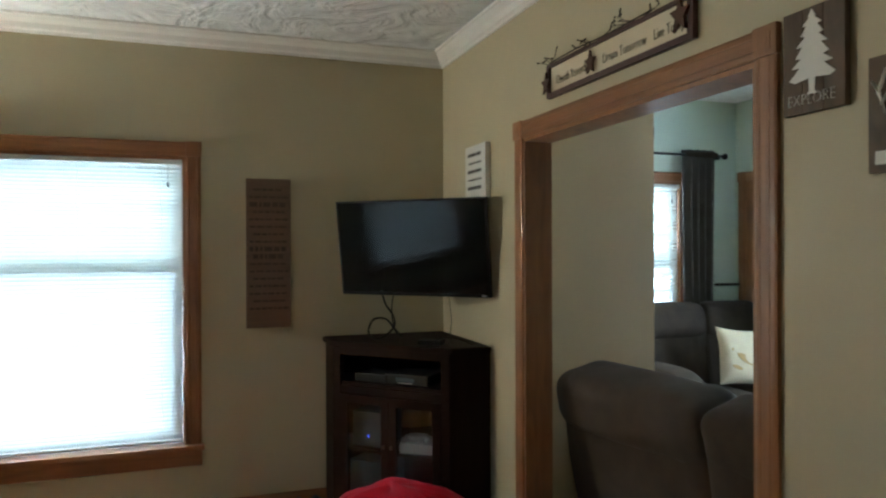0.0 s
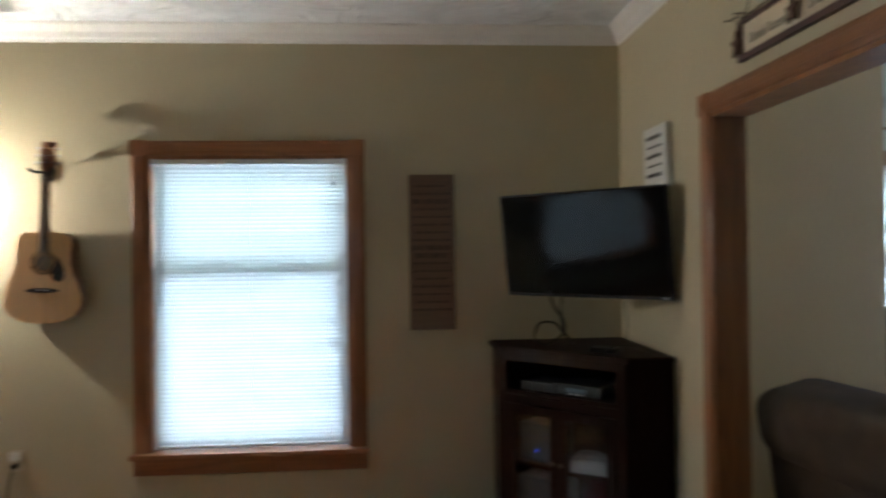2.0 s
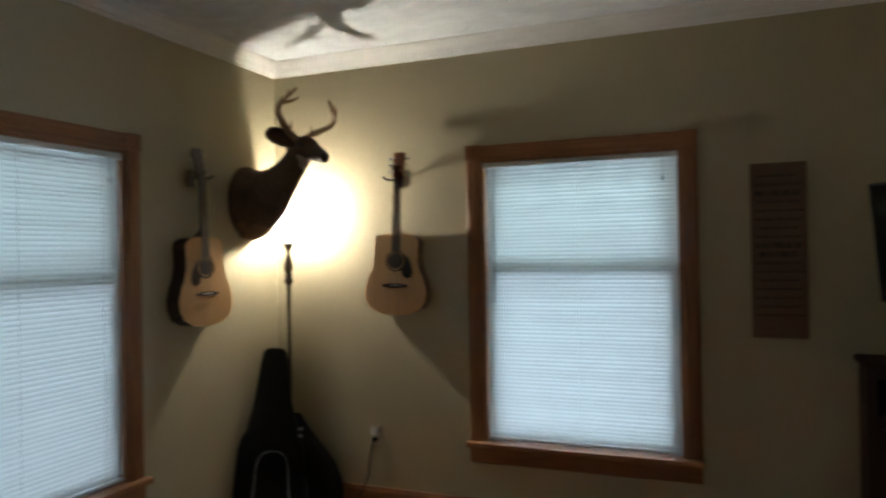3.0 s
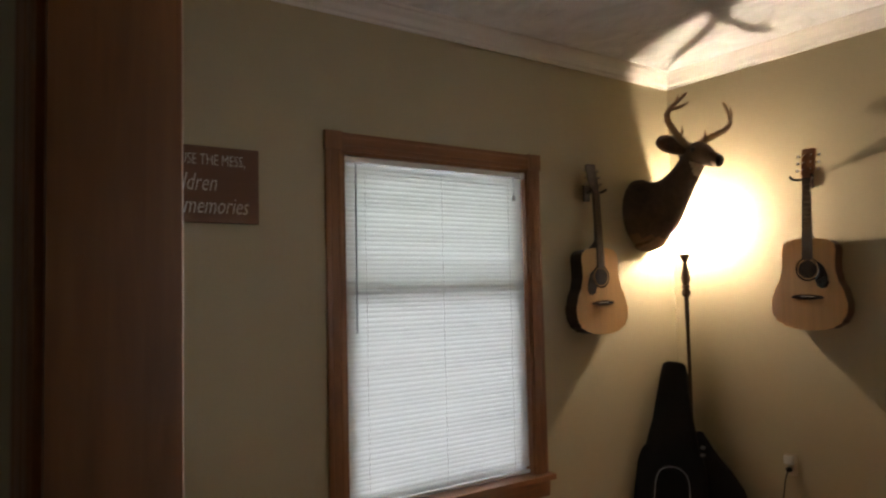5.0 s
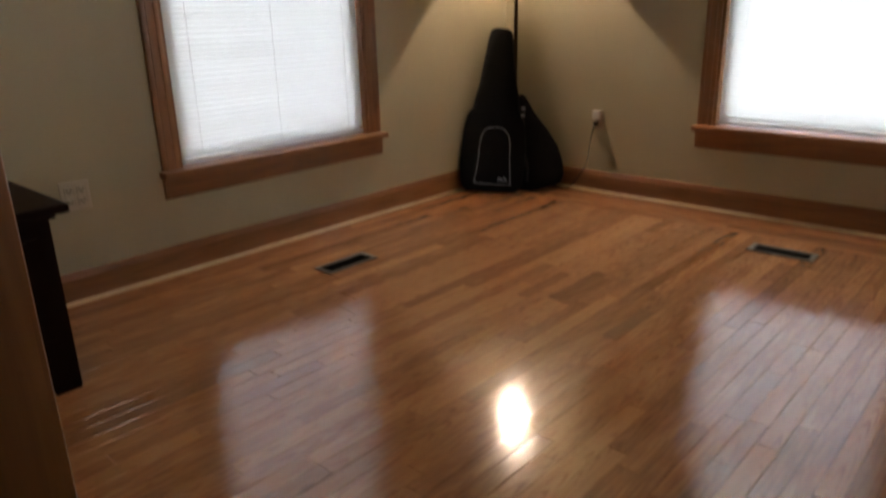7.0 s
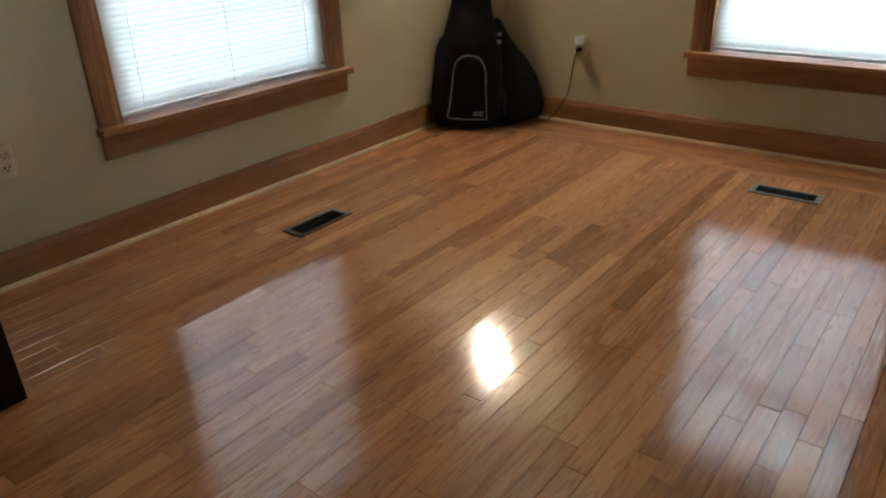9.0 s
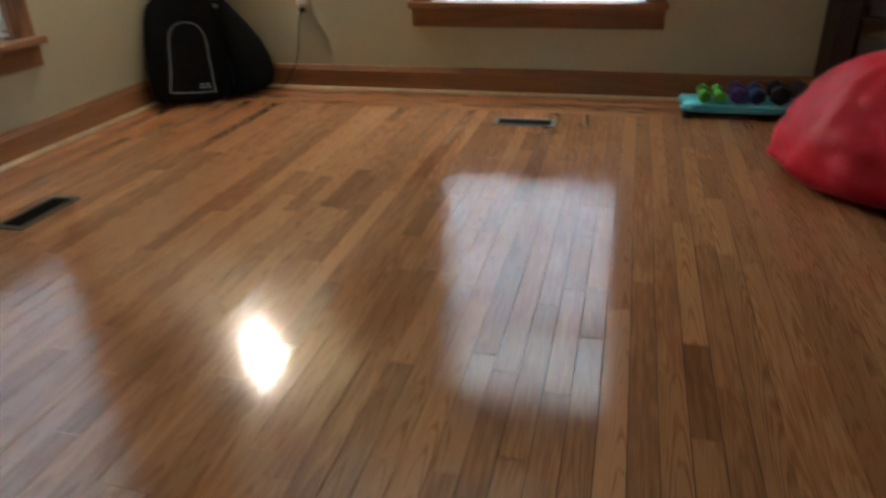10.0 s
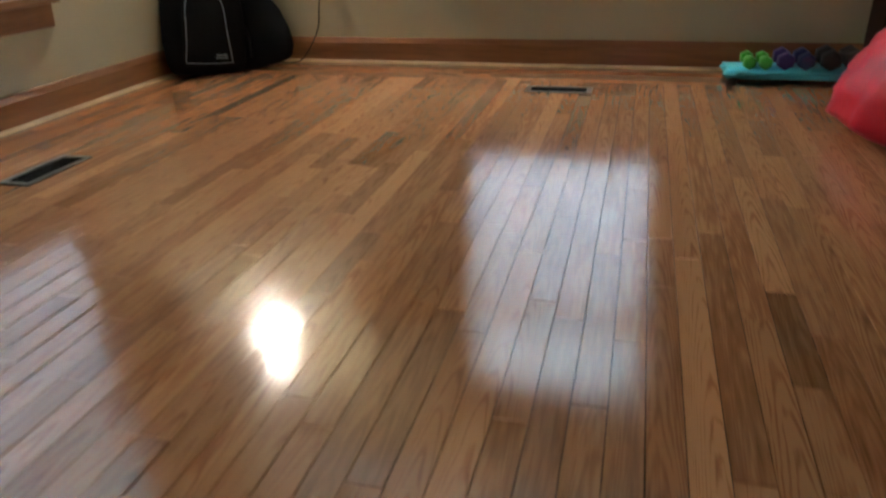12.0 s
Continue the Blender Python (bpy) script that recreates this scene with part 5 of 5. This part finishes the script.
for z0, z1 in ((0.15, 0.90), (1.05, 1.90)):
    for x0 in (-0.42, -0.04):
        box(bm, (x0, -0.012, z0), (x0 + 0.30, -0.006, z1), 0.004)
part("leaf", bm, M_OAK, dr).matrix_local = LE
bm = bmesh.new()
bmesh.ops.create_uvsphere(bm, u_segments=12, v_segments=8, radius=0.028, matrix=Matrix.Translation((0.27, -0.05, 0.98)))
tube(bm, [(0.27, -0.005, 0.98), (0.27, -0.05, 0.98)], 0.010, 8)
part("door_handle", bm, M_METAL, dr).matrix_local = LE
rl = thing("wall_rail", "thin dark metal rail along the mint wall", "rail")
part("bar", tube(bmesh.new(), [(6.50, LY - 0.05, 1.22), (LX - 0.004, LY - 0.05, 1.22)], 0.011, 10), M_BLACK, rl, smooth=True)
part("bracket", boxes(((6.54, LY - 0.05, 1.212), (6.56, LY - 0.001, 1.228))), M_BLACK, rl)


# ---------------------------------------------------------------- wall pieces
def bars(bm, x0, x1, z, h, seed, d=-0.003):
    """Writing too small to read: a row of short bars."""
    r = random.Random(seed)
    x = x0
    while x < x1 - 0.012:
        w = min(r.uniform(0.014, 0.045), x1 - x)
        box(bm, (x, d, z - h / 2), (x + w, d + 0.002, z + h / 2))
        x += w + r.uniform(0.006, 0.010)


sg = thing("wall_sign", "tall narrow brown board with rows of faded dark writing", "wall sign", pose(2.8875, -0.002, 1.50))
bm = bmesh.new()
box(bm, (-0.124, -0.018, -0.4225), (0.124, 0, 0.4225), 0.002)
part("board", bm, M_SIGNW, sg)
bm = bmesh.new()
for i in range(17):
    z = 0.36 - i * 0.042
    hh = 0.026 if i in (2, 8, 9) else 0.012
    ins = 0.018 if i % 3 else 0.038
    bars(bm, -0.124 + ins, 0.124 - ins * 0.9, z, hh, i, -0.0192)
tagged(part("writing", bm, M_FADED, sg), kind="stuff")

# sign on the side wall
sb = thing("wall_sign", "reddish-brown board with white hand lettering", "wall sign", pose(0.002, -2.915, 1.842, 0, 0, 90))
bm = bmesh.new()
box(bm, (-0.230, -0.014, -0.150), (0.230, 0, 0.150), 0.002)
part("board", bm, M_SIGNB, sb)
for body, size, x, z, sh in (("USE THE MESS,", 0.062, 0.045, 0.095, 0.0), ("children", 0.100, -0.040, 0.005, 0.2), ("memories", 0.098, 0.062, -0.084, 0.2)):
    lettering(body, size, M_WHITE, sb, pose(x, -0.0150, z, 90, 0, 0), shear=sh, squeeze=0.64, thin=0.0012)

# framed motto over the opening
mt = thing("motto_sign", "dark framed cream motto with rusty stars and berry vine", "wall sign", pose(W - 0.002, -1.878, 2.240, 0, 0, -90))
hw, hh = 0.475, 0.072
part("panel", boxes(((-hw + 0.02, -0.010, -hh + 0.018), (hw - 0.02, 0, hh - 0.012))), M_CREAMP, mt)
part("frame", boxes(((-hw, -0.022, -hh), (hw, -0.001, -hh + 0.022)), ((-hw, -0.022, hh - 0.014), (hw, -0.001, hh)), ((-hw, -0.022, -hh + 0.022), (-hw + 0.022, -0.001, hh - 0.014)), ((hw - 0.026, -0.022, -hh + 0.022), (hw, -0.001, hh - 0.014))), M_BURG, mt)
for body, x in (("Cherish Yesterday", -0.275), ("Dream Tomorrow", 0.090), ("Live Today", 0.345)):
    lettering(body, 0.054, M_INK, mt, pose(x, -0.0112, -0.006, 90, 0, 0), squeeze=0.66, thin=0.0012)
for x, z, r in ((-hw + 0.012, -0.01, 0.040), (-0.105, -0.005, 0.038), (hw - 0.050, 0.012, 0.048)):
    o = []
    for i in range(10):
        a = math.pi / 2 + i * math.pi / 5
        rr = r if i % 2 == 0 else r * 0.45
        o.append((rr * math.cos(a), 1.25 * rr * math.sin(a)))
    part("star", prism(bmesh.new(), [(x + u, z + v) for u, v in o], -0.034, -0.024, "y"), M_RUST, mt, "rusty tin star")
rv = random.Random(5)
bm = bmesh.new()
for cx in (-0.42, -0.10, 0.20):
    for k in range(5):
        a = rv.uniform(-0.09, 0.09)
        p0 = Vector((cx + a * 0.4, -0.02, hh))
        p1 = p0 + Vector((a, rv.uniform(-0.02, 0.0), rv.uniform(0.006, 0.030)))
        p2 = p1 + Vector((rv.uniform(-0.03, 0.03), rv.uniform(-0.02, 0), rv.uniform(-0.01, 0.03)))
        tube(bm, spline([p0, p1, p2], 3), 0.0016, 5)
        for q in (p1, p2, (p1 + p2) / 2):
            bmesh.ops.create_icosphere(bm, subdivisions=1, radius=0.0042, matrix=Matrix.Translation(q))
tube(bm, spline([(-0.44, -0.024, hh + 0.002), (-0.2, -0.026, hh + 0.006), (0.0, -0.024, hh + 0.001), (0.28, -0.026, hh + 0.005)], 6), 0.003, 5)
part("berry_vine", bm, M_INK, mt, "dark twig vine with berries")


def board_sign(label, y_mid, z_mid, w, h):
    s = thing("wall_sign", label, "wall sign", pose(W - 0.002, y_mid, z_mid, 0, 0, -90))
    k = 3
    for i in range(k):
        bm = bmesh.new()
        box(bm, (-w / 2 + w * i / k + 0.0006, -0.020 - 0.001 * (i % 2), -h / 2), (-w / 2 + w * (i + 1) / k - 0.0006, 0, h / 2), 0.0015)
        part("plank", bm, M_SIGND, s)
    return s


ex = board_sign("dark plank sign with a white pine tree", -2.797, 1.992, 0.186, 0.262)
tree = []
tiers = ((0.118, 0.0), (0.100, 0.012), (0.098, 0.007), (0.080, 0.030), (0.078, 0.016), (0.056, 0.034), (0.053, 0.020), (0.030, 0.047), (0.030, 0.028), (0.004, 0.050), (0.000, 0.033), (-0.020, 0.062), (-0.022, 0.036), (-0.050, 0.070), (-0.058, 0.052), (-0.052, 0.010), (-0.084, 0.008), (-0.092, 0.016))
for z, wd in tiers:
    tree.append((wd, z))
tree_o = tree + [(-w, z) for w, z in reversed(tree[1:])]
part("pine_tree", prism(bmesh.new(), [(u, v + 0.006) for u, v in tree_o], -0.0235, -0.0215, "y"), M_WHITE, ex, "white painted pine tree")
lettering("EXPLORE", 0.042, M_WHITE, ex, pose(-0.004, -0.0220, -0.098, 90, 0, 0), squeeze=0.84, thin=0.0014)
an = board_sign("dark plank sign with white antlers", -3.045, 1.822, 0.190, 0.262)
bm = bmesh.new()
for sx in (-1, 1):
    for pts in (((0.008, -0.03), (0.050, 0.0), (0.068, 0.05), (0.045, 0.10)), ((0.060, 0.02), (0.040, 0.05), (0.036, 0.075)), ((0.066, 0.05), (0.082, 0.075))):
        tube(bm, [(sx * x, -0.0225, z) for x, z in pts], [(0.0058, 0.0012)] * len(pts), 6)
part("antlers", bm, M_WHITE, an, "white painted antlers")
bm = bmesh.new()
bars(bm, -0.075, 0.075, -0.098, 0.030, 77, -0.0232)
tagged(part("writing", bm, M_WHITE, an), kind="stuff")

cv = thing("canvas_sign", "white canvas with dark script in the corner", "wall sign", pose(W - 0.002, -0.600, 1.935, 0, 0, -90))
part("canvas", boxes(((-0.140, -0.030, -0.145), (0.140, 0, 0.145)), bevel=0.002), M_CANVAS, cv)
bm = bmesh.new()
for i, z in enumerate((0.095, 0.050, 0.005, -0.040, -0.085)):
    bars(bm, -0.10 + 0.012 * (i % 2), 0.10 - 0.014 * ((i + 1) % 2), z, 0.010 if i % 2 else 0.018, 40 + i, -0.0318)
tagged(part("writing", bm, M_INK, cv), kind="stuff")


# ---------------------------------------------------------------- outlets, cord, registers
def outlet(at, label, wide=0.035):
    o = thing("wall_outlet", label, "wall outlet", at, group="wall outlets")
    part("plate", boxes(((-wide, -0.007, -0.057), (wide, 0, 0.057)), bevel=0.004), M_ALMOND, o)
    for z in (-0.022, 0.022):
        for x in ((0,) if wide < 0.04 else (-0.023, 0.023)):
            r = part("receptacle", boxes(((x - 0.017, -0.010, z - 0.015), (x + 0.017, -0.007, z + 0.015)), bevel=0.004), M_ALMOND, o)
            # black slivers on the face give the slots their shaded look
            part("slots", boxes(((x - 0.009, -0.0108, z - 0.002), (x - 0.006, -0.0098, z + 0.008)), ((x + 0.006, -0.0108, z - 0.002), (x + 0.009, -0.0098, z + 0.008)), ((x - 0.003, -0.0108, z - 0.011), (x + 0.003, -0.0098, z - 0.006))), M_BLACK, r)
    return o


outlet(pose(0.690, -0.0015, 0.436), "almond duplex outlet with a black plug in it")
outlet(pose(0.0015, -2.745, 0.425, 0, 0, 90), "wide almond outlet plate by the side table", 0.056)
adapter = tagged(part("plug_adapter", boxes(((0.664, -0.034, 0.440), (0.716, -0.0125, 0.486)), bevel=0.006), M_PLASTIC), "small white adapter plugged into the wall outlet", "adapter")
cord = thing("extension_lead", "black power cord plugged into the wall outlet", "extension lead")
part("plug", boxes(((0.678, -0.040, 0.402), (0.702, -0.012, 0.424)), bevel=0.004), M_BLACK, cord)
part("cable", tube(bmesh.new(), spline([(0.690, -0.036, 0.410), (0.680, -0.050, 0.36), (0.660, -0.040, 0.27), (0.645, -0.038, 0.18), (0.600, -0.045, 0.09), (0.540, -0.060, 0.015), (0.46, -0.075, 0.006), (0.38, -0.090, 0.006)], 6), 0.0036, 6), M_BLACK, cord, smooth=True)


def register(at):
    r = thing("floor_register", "dark bronze floor register set in the boards", "floor register", at, group="floor registers")
    w, d = 0.140, 0.056
    part("rim", boxes(((-w, -d, 0), (w, -d + 0.017, 0.005)), ((-w, d - 0.017, 0), (w, d, 0.005)), ((-w, -d + 0.017, 0), (-w + 0.022, d - 0.017, 0.005)), ((w - 0.022, -d + 0.017, 0), (w, d - 0.017, 0.005)), bevel=0.0015), M_VENT, r)
    # shallow black plate, coloured as the shaded depth of the duct
    part("duct_shade", boxes(((-w + 0.022, -d + 0.017, -0.002), (w - 0.022, d - 0.017, 0.0006))), M_SLOT, r)
    for i in range(15):
        x = -w + 0.030 + i * 0.0157
        part("slat", boxes(((x, -d + 0.017, 0.0008), (x + 0.004, d - 0.017, 0.0030))), M_SLOT, r)
    part("slat", boxes(((-w + 0.022, -0.002, 0.0010), (w - 0.022, 0.002, 0.0034))), M_SLOT, r)
    return r


register(pose(1.948, -0.527, 0.0022))
register(pose(0.500, -1.838, 0.0022, 0, 0, 90))

# ---------------------------------------------------------------- oak strip floor, board by board
PITCH, X0 = 0.0566, 2.265
BORDER = 0.340
rb = random.Random(12)
M_BOARD_DARK = M_BOARD.copy()
M_BOARD_DARK.name = "oak_board_dark_stain"
for nd in M_BOARD_DARK.node_tree.nodes:
    if nd.type == "VALTORGB" and len(nd.color_ramp.elements) == 4:
        for el, v in zip(nd.color_ramp.elements, (0.56, 0.62, 0.68, 0.74)):
            el.color = (v, v * 0.94, v * 0.90, 1)
# known butt joints by row: y of the joint, and whether the board above (nearer the long wall) is dark
KNOWN = {-2: [(-1.846, False)], -3: [(-2.339, False), (-2.713, False)], -5: [(-2.48, False)], -1: [(-2.875, False)], 0: [(-2.452, False)], 3: [(-1.937, False), (-2.77, False)],
         4: [(-2.325, False)], 5: [(-2.528, False)], -6: [(-2.892, False)], -15: [(-1.606, True), (-1.24, False)], -9: [(-1.78, True), (-1.49, False)], -11: [(-2.40, True), (-2.088, False)]}
shapes = {}


def board_mesh(length, dark=False):
    key = (round(length, 2), dark)
    if key not in shapes:
        w, l, c, t = PITCH / 2 - 0.0005, key[0] / 2 - 0.0005, 0.0005, 0.0012
        v = [(-w, -l, -0.012), (w, -l, -0.012), (w, l, -0.012), (-w, l, -0.012), (-w, -l, -t), (w, -l, -t), (w, l, -t), (-w, l, -t), (-w + c, -l + c, 0), (w - c, -l + c, 0), (w - c, l - c, 0), (-w + c, l - c, 0)]
        f = [(8, 9, 10, 11), (4, 5, 9, 8), (5, 6, 10, 9), (6, 7, 11, 10), (7, 4, 8, 11), (0, 1, 5, 4), (1, 2, 6, 5), (2, 3, 7, 6), (3, 0, 4, 7)]
        me = bpy.data.meshes.new("board")
        me.from_pydata(v, [], f)
        me.materials.append(M_BOARD_DARK if dark else M_BOARD)
        shapes[key] = me
    return shapes[key]


far_v, far_f, turned = [], [], []
placed = 0


def lay(x, y0, y1, dark, own, turn=0):
    """A board centred on x from y0 down to y1 (or, with turn, along x)."""
    global placed
    ln = round(abs(y0 - y1), 2)
    if ln < 0.03:
        return
    me = board_mesh(ln, dark)
    tilt = rb.gauss(0, 0.5 if y1 < -1.3 else 0.18)
    m = pose(x, (y0 + y1) / 2, rb.uniform(-0.0003, 0.0002), 0, tilt, 0) if not turn else pose((y0 + y1) / 2, x, 0, 0, tilt, 90)
    if own and placed < 300:
        b = new("board", me)
        b.parent = floor
        b.matrix_local = m
        placed += 1
    else:
        n0 = len(far_v)
        far_v.extend(tuple(m @ v.co) for v in me.vertices)
        far_f.extend(tuple(n0 + i for i in p.vertices) for p in me.polygons)
        turned.extend([1 if turn else 0] * len(me.polygons))


rows = []
k = math.floor(-X0 / PITCH)
while X0 + k * PITCH < W + 0.02:
    rows.append(k)
    k += 1
for k in sorted(rows, key=lambda r: abs(r + 4)):
    x = X0 + (k + 0.5) * PITCH
    fixed = sorted(KNOWN.get(k, []), reverse=True)
    ys = [(-BORDER, False)]
    for y, dk in fixed + [(-4.6, False)]:
        while ys[-1][0] - y > 0.75:
            step_l = rb.choice((0.24, 0.33, 0.42, 0.55, 0.68, 0.80, 0.95, 1.1))
            if ys[-1][0] - step_l - y < 0.2:
                break
            ys.append((ys[-1][0] - step_l, False))
        ys.append((y, dk))
    for (ya, _), (yb, dk) in zip(ys, ys[1:]):
        mid = (ya + yb) / 2
        lay(x, ya, yb, dk or rb.random() < 0.03, mid > -3.6 and x > 0.6 and x < 3.6)
for i in range(6):
    x = -0.3
    while x < W + 0.05:
        ln = rb.choice((0.42, 0.55, 0.68, 0.8, 0.95, 1.1))
        lay(-BORDER + (i + 0.5) * PITCH, x, x + ln, False, False, 1)
        x += ln
for k in rows:
    y = -4.6
    while y > BACK:
        ln = min(rb.choice((0.68, 0.8, 0.95, 1.1)), y - BACK)
        lay(X0 + (k + 0.5) * PITCH, y, y - ln, False, False)
        y -= ln
me = bpy.data.meshes.new("floor_boards")
me.from_pydata(far_v, [], far_f)
me.materials.append(M_BOARDS)
me.materials.append(M_BORDER)
me.polygons.foreach_set("material_index", turned)
fbz = new("floor_boards", me)
fbz.parent = floor
fbz["kind"] = "stuff"
